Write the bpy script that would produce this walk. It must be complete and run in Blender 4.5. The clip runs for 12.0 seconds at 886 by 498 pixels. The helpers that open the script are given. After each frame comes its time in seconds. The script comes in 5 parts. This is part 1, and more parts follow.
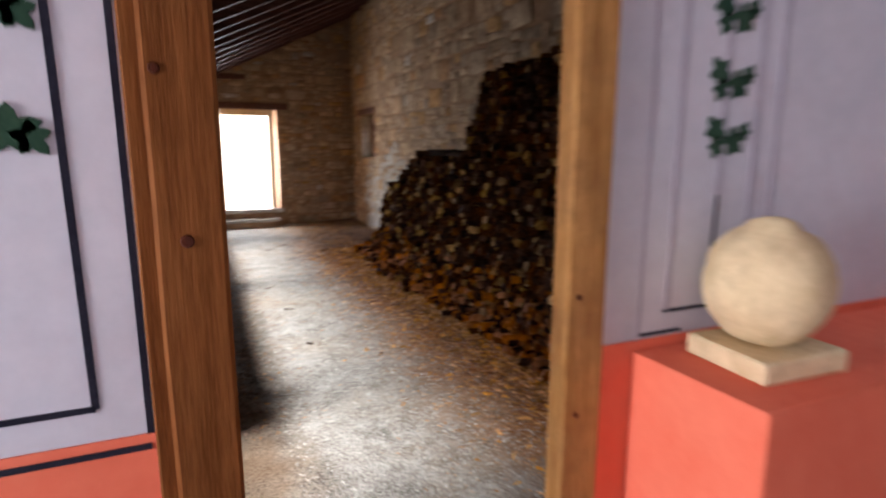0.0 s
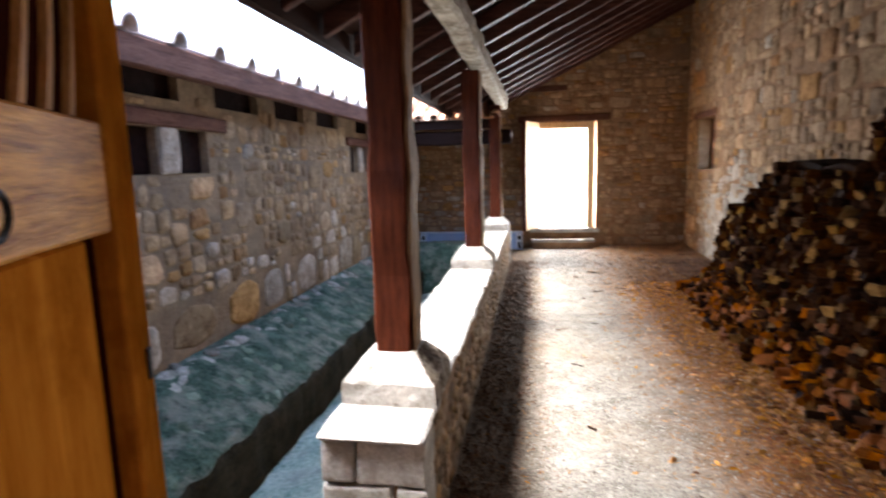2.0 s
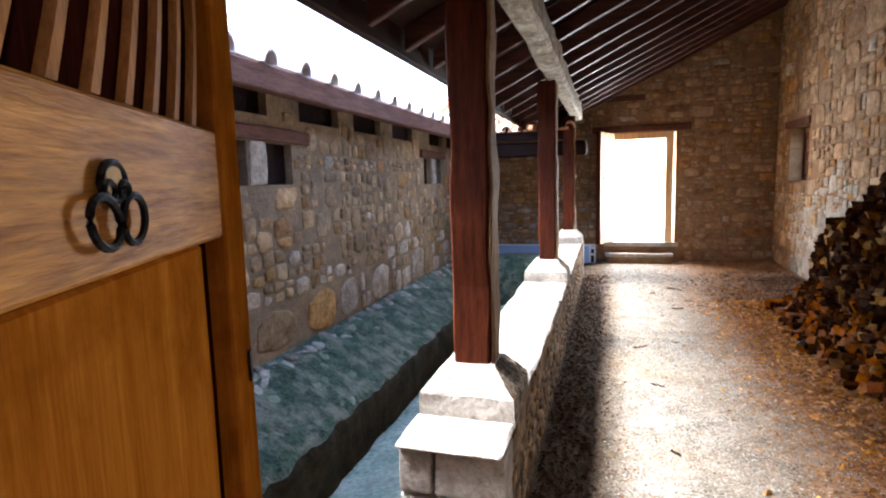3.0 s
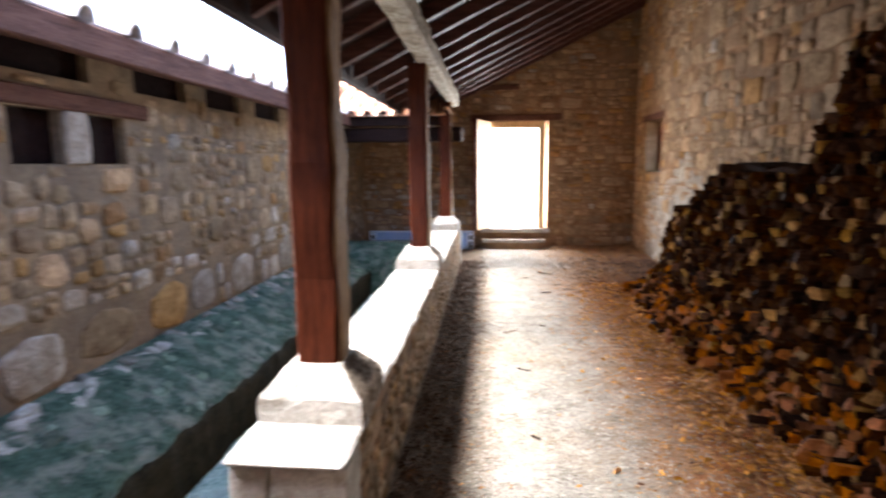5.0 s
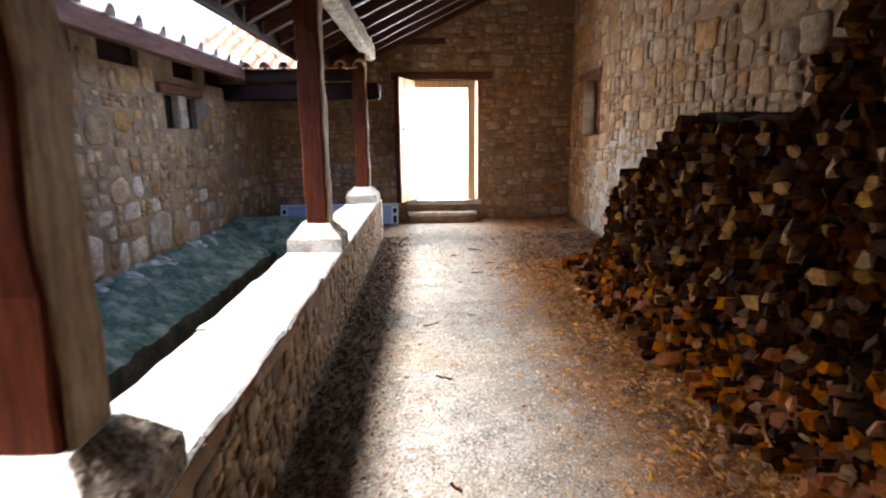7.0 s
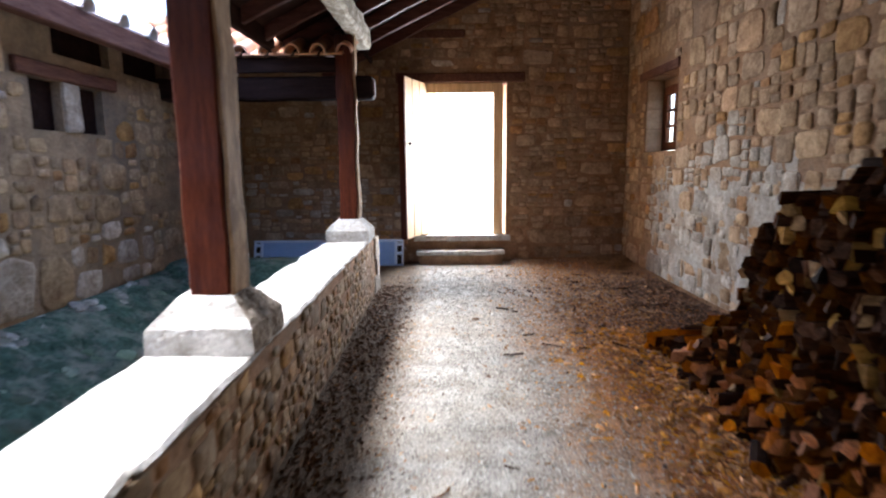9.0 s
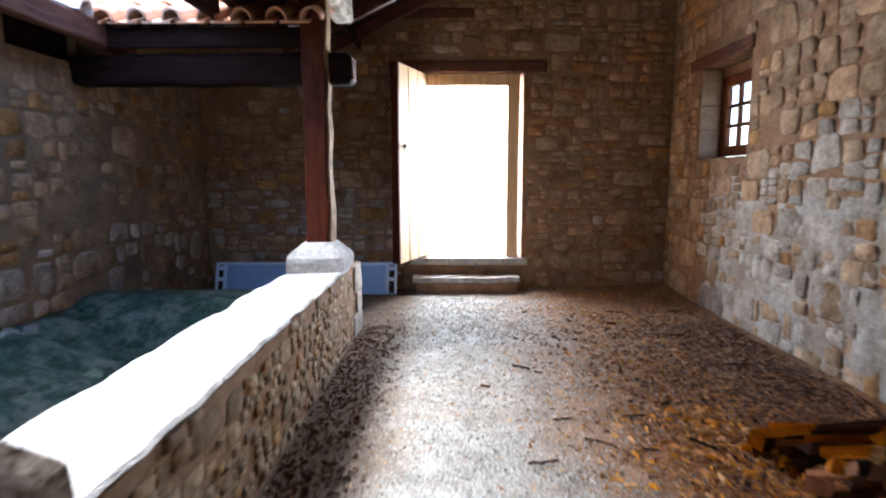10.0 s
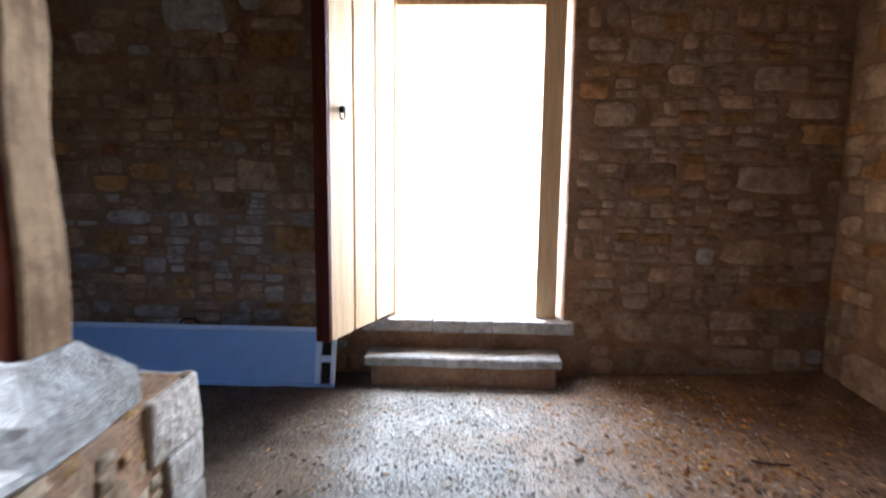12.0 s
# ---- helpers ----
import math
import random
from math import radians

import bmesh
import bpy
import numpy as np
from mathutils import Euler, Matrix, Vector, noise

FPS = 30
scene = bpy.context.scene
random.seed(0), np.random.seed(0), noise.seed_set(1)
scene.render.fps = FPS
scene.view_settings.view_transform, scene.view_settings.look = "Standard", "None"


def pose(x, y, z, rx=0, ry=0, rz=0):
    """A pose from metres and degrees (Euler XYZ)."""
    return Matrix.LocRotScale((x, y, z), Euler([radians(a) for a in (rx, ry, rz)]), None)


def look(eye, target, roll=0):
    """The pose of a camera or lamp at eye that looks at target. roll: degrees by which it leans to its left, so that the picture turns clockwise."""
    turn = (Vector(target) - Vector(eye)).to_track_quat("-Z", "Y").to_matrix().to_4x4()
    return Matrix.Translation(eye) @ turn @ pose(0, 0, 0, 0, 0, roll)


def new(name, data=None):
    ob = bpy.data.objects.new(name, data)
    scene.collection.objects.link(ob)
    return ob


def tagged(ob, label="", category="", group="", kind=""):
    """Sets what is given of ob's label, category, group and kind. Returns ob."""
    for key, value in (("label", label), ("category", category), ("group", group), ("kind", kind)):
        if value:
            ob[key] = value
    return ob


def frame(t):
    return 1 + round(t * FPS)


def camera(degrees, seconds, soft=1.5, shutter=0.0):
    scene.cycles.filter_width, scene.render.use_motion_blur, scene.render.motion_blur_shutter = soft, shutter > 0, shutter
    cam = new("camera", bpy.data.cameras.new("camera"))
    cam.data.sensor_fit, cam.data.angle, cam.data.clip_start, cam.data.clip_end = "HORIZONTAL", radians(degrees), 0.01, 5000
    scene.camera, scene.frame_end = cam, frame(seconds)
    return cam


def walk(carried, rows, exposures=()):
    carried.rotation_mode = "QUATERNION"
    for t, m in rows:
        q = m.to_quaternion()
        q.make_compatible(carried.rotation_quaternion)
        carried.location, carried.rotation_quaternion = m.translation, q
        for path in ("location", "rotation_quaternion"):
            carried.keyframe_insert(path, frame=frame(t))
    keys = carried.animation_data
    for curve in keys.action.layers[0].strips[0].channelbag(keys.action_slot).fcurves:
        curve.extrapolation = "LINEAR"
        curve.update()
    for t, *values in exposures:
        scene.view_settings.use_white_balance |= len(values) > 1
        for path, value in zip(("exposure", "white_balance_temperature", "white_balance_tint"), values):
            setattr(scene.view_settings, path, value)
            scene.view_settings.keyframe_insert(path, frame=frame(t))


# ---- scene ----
cam = camera(77.2, 12.0, soft=2.1, shutter=0.5)
PATH = [
    (0, (0.204, 0.442, 1.568), (0.996, 2.245, 1.218), 0.1),
    (0.2, (0.323, 0.628, 1.553), (0.928, 2.499, 1.187), 1.2),
    (0.5, (0.446, 0.869, 1.553), (0.886, 2.787, 1.193), -0.4),
    (1, (0.596, 1.238, 1.557), (0.684, 3.204, 1.2), 0.1),
    (1.5, (0.658, 1.443, 1.591), (0.523, 3.411, 1.265), -0.7),
    (2, (0.616, 1.593, 1.6), (0.287, 3.544, 1.307), -1.6),
    (2.5, (0.556, 1.598, 1.595), (-0.008, 3.501, 1.354), -1.6),
    (4.5, (0.593, 1.606, 1.592), (0.057, 3.514, 1.323), -0.9),
    (5, (0.679, 1.805, 1.576), (0.511, 3.775, 1.277), -0.5),
    (5.5, (0.706, 1.979, 1.572), (0.734, 3.949, 1.23), -0.3),
    (6, (0.756, 2.169, 1.526), (0.723, 4.136, 1.163), -0.3),
    (6.5, (0.814, 2.431, 1.496), (0.82, 4.391, 1.1), -0.6),
    (8.5, (0.88, 4.318, 1.278), (1.017, 6.281, 0.919), 0.1),
    (9, (0.921, 4.922, 1.289), (0.913, 6.901, 0.996), -0.6),
    (9.5, (0.967, 5.582, 1.28), (1.001, 7.562, 1.0), -0.1),
    (10, (0.975, 6.249, 1.275), (0.941, 8.232, 1.015), -0.1),
    (10.5, (1.011, 6.961, 1.255), (0.987, 8.945, 1.004), -0.3),
    (11, (1.065, 7.632, 1.235), (1.073, 9.615, 0.976), -0.9),
    (11.5, (1.146, 8.327, 1.252), (1.085, 10.306, 0.972), -0.1),
    (12, (1.126, 9.014, 1.246), (1.048, 10.996, 0.989), 0.7),
]
walk(cam, [(t, look(eye, target, roll)) for t, eye, target, roll in PATH], [
    (0.0, 3.1, 6000, 12), (0.6, 3.45, 6200, 12), (1.2, 3.7, 6400, 12), (2.5, 3.65, 6300, 13), (4.5, 4.05, 6300, 13), (5.0, 3.8, 6300, 13), (5.5, 3.6, 6300, 13), (6.5, 3.5, 6300, 13), (9.0, 3.25, 5800, 12), (10.5, 3.2, 5400, 10), (12.0, 3.0, 5200, 9)])

# ---- world and light ----
SUN_ELEV, SUN_AZ = 55.5, 268.0   # degrees; the sun stands over the left-hand roof, veiled by cloud
world = bpy.data.worlds.new("sky")
scene.world = world
world.use_nodes = True
wn = world.node_tree
sky = wn.nodes.new("ShaderNodeTexSky")
sky.sky_type, sky.sun_disc = "NISHITA", False
sky.sun_elevation, sky.sun_rotation = radians(SUN_ELEV), radians(SUN_AZ)
sky.air_density, sky.dust_density, sky.ozone_density = 1.0, 1.5, 1.0
wn.links.new(sky.outputs[0], wn.nodes["Background"].inputs[0])
wn.nodes["Background"].inputs[1].default_value = 0.15

sun = new("sun", bpy.data.lights.new("sun", "SUN"))
sun.data.energy, sun.data.angle, sun.data.color = 2.7, radians(32), (1.0, 0.985, 0.96)
AZ = radians(SUN_AZ)
sun.matrix_basis = look(Vector((math.sin(AZ) * math.cos(radians(SUN_ELEV)), math.cos(AZ) * math.cos(radians(SUN_ELEV)), math.sin(radians(SUN_ELEV)))) * 20, (0, 0, 0))


def opening_light(name, eye, target, w, h, power, tint):
    lamp = new(name, bpy.data.lights.new(name, "AREA"))
    lamp.data.shape, lamp.data.size, lamp.data.size_y = "RECTANGLE", w, h
    lamp.data.energy, lamp.data.color = power, tint
    lamp.matrix_basis = look(eye, target)
    return lamp


opening_light("end_door_daylight", (1.15, 12.95, 1.4), (1.15, 8.0, 0.6), 0.9, 1.8, 34, (0.95, 0.97, 1.0))
# Second lamp is an added fill for the painted room, its source unseen.
opening_light("room_window_daylight", (-4.45, 0.65, 1.4), (1.4, 1.0, 1.0), 1.1, 1.4, 29, (0.93, 0.92, 1.0))

# ---- plan, in metres ----
LEFT, RIGHT, FRONT, END = -1.75, 3.33, 1.9, 12.39     # inner faces of the walls
SILL, HEAD = 0.375, 2.374                             # end door opening
WALL_T = 0.5


def roof_z(x):
    """Underside of the rafters of the lean-to roof."""
    return 2.70 + 0.48 * (x - 0.09)


# ---- materials ----
def node(tree, kind, **inputs):
    n = tree.nodes.new(kind)
    for key, value in inputs.items():
        n.inputs[key.replace("_", " ")].default_value = value
    return n


def surface(name, dark, light, scale=8.0, rough=0.8, bump=0.3, grain=(1, 1, 1), stain=None, stain_scale=1.2, stain_amount=0.5,
            vary=0.0, island=0.0, spec=0.06, metal=0.0, fine=6.0, distance=0.01, weight=0.45, low=0.36, high=0.68, odd=()):
    """Two tones mixed by fine and coarse noise at world size, stains of a third tone, and fine relief."""
    m = bpy.data.materials.new(name)
    m.use_nodes = True
    t = m.node_tree
    bsdf = t.nodes["Principled BSDF"]
    bsdf.inputs["Roughness"].default_value = rough
    bsdf.inputs["Metallic"].default_value = metal
    bsdf.inputs["Specular IOR Level"].default_value = spec
    geo = t.nodes.new("ShaderNodeNewGeometry")
    mapping = node(t, "ShaderNodeMapping")
    mapping.inputs["Scale"].default_value = grain
    t.links.new(geo.outputs["Position"], mapping.inputs["Vector"])
    coarse = node(t, "ShaderNodeTexNoise", Scale=scale, Detail=5.0, Roughness=0.6)
    small = node(t, "ShaderNodeTexNoise", Scale=scale * fine, Detail=4.0, Roughness=0.65)
    t.links.new(mapping.outputs[0], coarse.inputs["Vector"])
    t.links.new(mapping.outputs[0], small.inputs["Vector"])
    blend = t.nodes.new("ShaderNodeMath")
    blend.operation = "MULTIPLY_ADD"
    t.links.new(small.outputs["Fac"], blend.inputs[0])
    blend.inputs[1].default_value = weight
    half = t.nodes.new("ShaderNodeMath")
    half.operation = "MULTIPLY"
    half.inputs[1].default_value = 1.05 - weight
    t.links.new(coarse.outputs["Fac"], half.inputs[0])
    t.links.new(half.outputs[0], blend.inputs[2])
    ramp = t.nodes.new("ShaderNodeValToRGB")
    ramp.color_ramp.elements[0].position, ramp.color_ramp.elements[0].color = low, (*dark, 1)
    ramp.color_ramp.elements[1].position, ramp.color_ramp.elements[1].color = high, (*light, 1)
    t.links.new(blend.outputs[0], ramp.inputs["Fac"])
    colour = ramp.outputs["Color"]
    if stain:
        patch = node(t, "ShaderNodeTexNoise", Scale=stain_scale, Detail=6.0, Roughness=0.7)
        t.links.new(geo.outputs["Position"], patch.inputs["Vector"])
        edge = t.nodes.new("ShaderNodeValToRGB")
        edge.color_ramp.elements[0].position, edge.color_ramp.elements[1].position = 0.47, 0.62
        t.links.new(patch.outputs["Fac"], edge.inputs["Fac"])
        amount = t.nodes.new("ShaderNodeMath")
        amount.operation = "MULTIPLY"
        amount.inputs[1].default_value = stain_amount
        t.links.new(edge.outputs["Color"], amount.inputs[0])
        mix = t.nodes.new("ShaderNodeMix")
        mix.data_type = "RGBA"
        t.links.new(amount.outputs[0], mix.inputs[0])
        t.links.new(colour, mix.inputs[6])
        mix.inputs[7].default_value = (*stain, 1)
        colour = mix.outputs[2]
    if vary or island:
        seed = t.nodes.new("ShaderNodeObjectInfo").outputs["Random"] if vary else geo.outputs["Random Per Island"]
        span = vary or island
        value = t.nodes.new("ShaderNodeMapRange")
        value.inputs["To Min"].default_value, value.inputs["To Max"].default_value = 1 - span, 1 + span
        t.links.new(seed, value.inputs["Value"])
        again = t.nodes.new("ShaderNodeMath")
        again.operation = "FRACT"
        times = t.nodes.new("ShaderNodeMath")
        times.operation = "MULTIPLY"
        times.inputs[1].default_value = 7.31
        t.links.new(seed, times.inputs[0])
        t.links.new(times.outputs[0], again.inputs[0])
        sat = t.nodes.new("ShaderNodeMapRange")
        sat.inputs["To Min"].default_value, sat.inputs["To Max"].default_value = 1 - span * 0.3, 1 + span * 0.35
        t.links.new(again.outputs[0], sat.inputs["Value"])
        hsv = t.nodes.new("ShaderNodeHueSaturation")
        t.links.new(value.outputs[0], hsv.inputs["Value"])
        t.links.new(sat.outputs[0], hsv.inputs["Saturation"])
        t.links.new(colour, hsv.inputs["Color"])
        colour = hsv.outputs["Color"]
        if odd:
            scatter_seed = t.nodes.new("ShaderNodeMath")
            scatter_seed.operation = "MULTIPLY"
            scatter_seed.inputs[1].default_value = 13.77
            t.links.new(seed, scatter_seed.inputs[0])
            third = t.nodes.new("ShaderNodeMath")
            third.operation = "FRACT"
            t.links.new(scatter_seed.outputs[0], third.inputs[0])
            kinds = t.nodes.new("ShaderNodeValToRGB")
            kinds.color_ramp.interpolation = "CONSTANT"
            kinds.color_ramp.elements[0].color = (1, 1, 1, 1)
            kinds.color_ramp.elements[1].position, kinds.color_ramp.elements[1].color = odd[0][0], (*odd[0][1], 1)
            for place, tone in odd[1:]:
                kinds.color_ramp.elements.new(place).color = (*tone, 1)
            t.links.new(third.outputs[0], kinds.inputs["Fac"])
            tint = t.nodes.new("ShaderNodeMix")
            tint.data_type, tint.blend_type = "RGBA", "MULTIPLY"
            tint.inputs[0].default_value = 1.0
            t.links.new(colour, tint.inputs[6])
            t.links.new(kinds.outputs["Color"], tint.inputs[7])
            colour = tint.outputs[2]
    t.links.new(colour, bsdf.inputs["Base Color"])
    if bump:
        relief = node(t, "ShaderNodeBump", Strength=bump, Distance=distance)
        t.links.new(blend.outputs[0], relief.inputs["Height"])
        t.links.new(relief.outputs[0], bsdf.inputs["Normal"])
    return m


STONE = dict(dark=(0.20, 0.124, 0.072), light=(0.50, 0.355, 0.222), scale=7, rough=0.9, bump=0.8, distance=0.02, stain=(0.19, 0.125, 0.075), stain_scale=9, stain_amount=0.5, weight=0.32, fine=4, odd=((0.70, (1.06, 0.87, 0.58)), (0.79, (1.25, 1.16, 1.10)), (0.87, (0.78, 0.72, 0.68)), (0.95, (0.98, 0.76, 0.56))))
M_STONE = surface("rubble_stone", **STONE, vary=0.24)
M_STONE_REST = surface("rubble_stone_rest", **STONE, island=0.24)
LIMED = dict(dark=(0.22, 0.18, 0.14), light=(0.53, 0.465, 0.385), scale=8, rough=0.92, bump=0.9, distance=0.025, stain=(0.24, 0.18, 0.125), stain_scale=6, stain_amount=0.55, weight=0.35, fine=4)
M_LIMED = surface("lime_smeared_stone", **LIMED, vary=0.26)
M_LIMED_REST = surface("lime_smeared_stone_rest", **LIMED, island=0.26)
M_MORTAR = surface("earth_mortar", (0.155, 0.084, 0.043), (0.37, 0.222, 0.126), scale=6, rough=0.95, bump=0.9, stain=(0.25, 0.20, 0.15), stain_scale=0.8, stain_amount=0.45, distance=0.025)
BROWN = {**STONE, "dark": (0.155, 0.104, 0.062), "light": (0.40, 0.30, 0.19)}
M_BROWN = surface("weathered_brown_stone", **BROWN, vary=0.28)
M_BROWN_REST = surface("weathered_brown_stone_rest", **BROWN, island=0.28)
M_RENDER = surface("worn_lime_render", (0.22, 0.185, 0.145), (0.52, 0.465, 0.395), scale=5, rough=0.95, bump=1.0, stain=(0.24, 0.17, 0.11), stain_scale=2.2, stain_amount=0.6, weight=0.4, fine=5, distance=0.03)
M_CREAM = surface("cream_reveal_stone", (0.34, 0.235, 0.14), (0.58, 0.43, 0.28), scale=7, rough=0.9, bump=0.7, vary=0.1, distance=0.02)
M_MORTAR_DAMP = surface("damp_earth_mortar", (0.145, 0.100, 0.064), (0.33, 0.245, 0.160), scale=6, rough=0.95, bump=0.9, stain=(0.12, 0.10, 0.082), stain_scale=1.1, stain_amount=0.6, distance=0.025)
M_DRESSED = surface("white_limestone", (0.30, 0.28, 0.25), (0.60, 0.57, 0.52), scale=6, rough=0.85, bump=0.9, fine=9, stain=(0.20, 0.165, 0.125), stain_scale=13, stain_amount=0.55, vary=0.06, distance=0.03)
M_CRUST = surface("dirt_crusted_limestone", (0.085, 0.052, 0.030), (0.42, 0.35, 0.27), scale=14, rough=0.95, bump=1.0, fine=4, vary=0.06, distance=0.03, low=0.42, high=0.66)
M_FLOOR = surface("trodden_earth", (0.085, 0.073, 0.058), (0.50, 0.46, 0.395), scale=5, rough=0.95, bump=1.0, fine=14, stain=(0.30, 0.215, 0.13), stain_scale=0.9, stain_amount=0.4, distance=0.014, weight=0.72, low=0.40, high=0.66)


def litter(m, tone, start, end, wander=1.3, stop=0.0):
    """Brown wood litter trodden into the earth, thicker towards the wood pile; also tints in light and shade."""
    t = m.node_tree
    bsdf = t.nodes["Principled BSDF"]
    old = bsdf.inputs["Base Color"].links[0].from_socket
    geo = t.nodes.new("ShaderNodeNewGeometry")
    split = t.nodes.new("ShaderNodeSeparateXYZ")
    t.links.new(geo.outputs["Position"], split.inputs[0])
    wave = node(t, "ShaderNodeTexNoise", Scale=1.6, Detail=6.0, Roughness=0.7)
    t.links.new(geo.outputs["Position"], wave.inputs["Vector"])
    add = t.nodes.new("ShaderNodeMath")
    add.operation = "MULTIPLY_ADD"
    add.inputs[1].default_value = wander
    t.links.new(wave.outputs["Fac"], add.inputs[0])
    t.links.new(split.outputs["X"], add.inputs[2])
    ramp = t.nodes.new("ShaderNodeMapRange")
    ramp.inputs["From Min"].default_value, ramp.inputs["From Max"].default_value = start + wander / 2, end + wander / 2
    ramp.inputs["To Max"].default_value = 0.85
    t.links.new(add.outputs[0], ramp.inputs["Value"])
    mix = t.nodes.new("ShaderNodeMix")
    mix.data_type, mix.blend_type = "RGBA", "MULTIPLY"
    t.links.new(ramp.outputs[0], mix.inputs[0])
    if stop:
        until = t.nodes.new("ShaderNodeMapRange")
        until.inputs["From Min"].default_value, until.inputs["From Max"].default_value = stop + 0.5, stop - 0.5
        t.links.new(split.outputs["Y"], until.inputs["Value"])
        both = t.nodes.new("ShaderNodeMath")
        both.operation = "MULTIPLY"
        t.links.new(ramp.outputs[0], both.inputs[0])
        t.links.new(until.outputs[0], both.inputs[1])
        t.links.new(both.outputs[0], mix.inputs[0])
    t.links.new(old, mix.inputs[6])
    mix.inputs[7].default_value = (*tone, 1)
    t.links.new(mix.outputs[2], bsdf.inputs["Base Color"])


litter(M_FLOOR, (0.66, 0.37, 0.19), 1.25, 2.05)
# Orange litter at the pile's foot, with the warm light there painted in.
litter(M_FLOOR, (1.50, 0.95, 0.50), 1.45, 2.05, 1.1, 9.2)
# Low wall's cast shadow, mixed with brown earth, put into the floor colour.
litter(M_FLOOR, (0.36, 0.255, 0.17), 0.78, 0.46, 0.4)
M_GRAVEL = surface("pale_gravel", (0.15, 0.13, 0.105), (0.54, 0.50, 0.43), scale=20, rough=0.9, bump=0.3, island=0.42)
M_CHIPS = surface("bark_and_wood_chips", (0.15, 0.062, 0.022), (0.60, 0.31, 0.12), scale=20, rough=0.85, bump=0.3, island=0.6)
M_CHIPS_FRESH = surface("fresh_wood_chips", (0.34, 0.135, 0.036), (0.80, 0.44, 0.15), scale=20, rough=0.85, bump=0.3, island=0.5)
M_LITTER = surface("brown_bark_litter", (0.075, 0.042, 0.028), (0.24, 0.145, 0.098), scale=20, rough=0.9, bump=0.3, island=0.6)
M_STAIN_WOOD = surface("red_brown_stained_timber", (0.034, 0.0085, 0.0050), (0.125, 0.031, 0.013), scale=6, rough=0.6, bump=0.5, grain=(6, 6, 0.5), stain=(0.05, 0.02, 0.02), stain_scale=1.4, stain_amount=0.5)
M_BARE_WOOD = surface("weathered_bare_timber", (0.12, 0.065, 0.032), (0.46, 0.305, 0.160), scale=5, rough=0.8, bump=0.9, grain=(6, 6, 0.6), stain=(0.15, 0.085, 0.045), stain_scale=7, stain_amount=0.7)
M_PURLIN = surface("whitewashed_old_beam", (0.22, 0.18, 0.125), (0.66, 0.60, 0.49), scale=6, rough=0.85, bump=1.0, grain=(4, 1.2, 4), stain=(0.13, 0.095, 0.055), stain_scale=7, stain_amount=0.7)
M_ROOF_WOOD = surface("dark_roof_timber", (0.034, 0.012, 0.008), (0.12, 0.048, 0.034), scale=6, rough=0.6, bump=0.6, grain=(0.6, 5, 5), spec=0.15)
# Near-black tone of the far timbers and of the shade sheets in openings.
M_NEAR_BLACK = surface("smoke_blackened_timber", (0.006, 0.0035, 0.003), (0.022, 0.011, 0.009), scale=5, rough=0.8, bump=0.5, grain=(0.6, 5, 5), spec=0.03)
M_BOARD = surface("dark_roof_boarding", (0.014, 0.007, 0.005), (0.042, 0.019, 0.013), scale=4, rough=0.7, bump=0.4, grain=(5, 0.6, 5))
M_TILE = surface("terracotta_tile", (0.46, 0.20, 0.10), (0.74, 0.42, 0.26), scale=8, rough=0.8, bump=0.4, stain=(0.35, 0.30, 0.25), stain_scale=4, stain_amount=0.6, vary=0.15)
M_TILE_GREY = surface("lichened_tile", (0.42, 0.36, 0.32), (0.66, 0.60, 0.56), scale=8, rough=0.85, bump=0.4, stain=(0.34, 0.16, 0.09), stain_scale=4, stain_amount=0.4, vary=0.15)
M_EAVE = surface("grey_brown_eave_timber", (0.060, 0.027, 0.019), (0.16, 0.075, 0.052), scale=6, rough=0.8, bump=0.5, grain=(5, 0.6, 5))
M_MOSS = surface("mossy_wet_stone", (0.011, 0.031, 0.021), (0.085, 0.140, 0.100), scale=8, rough=0.6, bump=1.0, stain=(0.22, 0.225, 0.185), stain_scale=5.5, stain_amount=0.75, fine=4, distance=0.03)
M_MOSS_STONE = surface("mossy_ledge_stone", (0.045, 0.080, 0.055), (0.25, 0.30, 0.225), scale=6, rough=0.6, bump=0.9, stain=(0.03, 0.065, 0.035), stain_scale=6, stain_amount=0.7, fine=4, vary=0.5, distance=0.02)
M_LEDGE_PALE = surface("pale_ledge_stone", (0.13, 0.125, 0.105), (0.44, 0.42, 0.37), scale=8, rough=0.85, bump=0.9, stain=(0.10, 0.12, 0.09), stain_scale=7, stain_amount=0.6, vary=0.35, distance=0.02)
M_CHANNEL = surface("wet_channel_floor", (0.12, 0.24, 0.195), (0.62, 0.74, 0.66), scale=5, rough=0.2, bump=0.6, stain=(0.10, 0.15, 0.14), stain_scale=2.5, stain_amount=0.7, spec=0.5)
M_LEDGE_SIDE = surface("dark_slimy_stone", (0.010, 0.010, 0.006), (0.045, 0.038, 0.024), scale=6, rough=0.85, bump=0.8, spec=0.05)
M_PINE = surface("varnished_pine", (0.32, 0.095, 0.007), (0.58, 0.22, 0.026), scale=4, rough=0.5, bump=0.25, grain=(7, 7, 0.45), stain=(0.26, 0.075, 0.006), stain_scale=4, stain_amount=0.7, spec=0.0)
M_JAMB = surface("pine_door_frame", (0.28, 0.115, 0.026), (0.60, 0.31, 0.105), scale=4, rough=0.5, bump=0.3, grain=(7, 7, 0.45), stain=(0.22, 0.10, 0.04), stain_scale=3, stain_amount=0.5, spec=0.02)
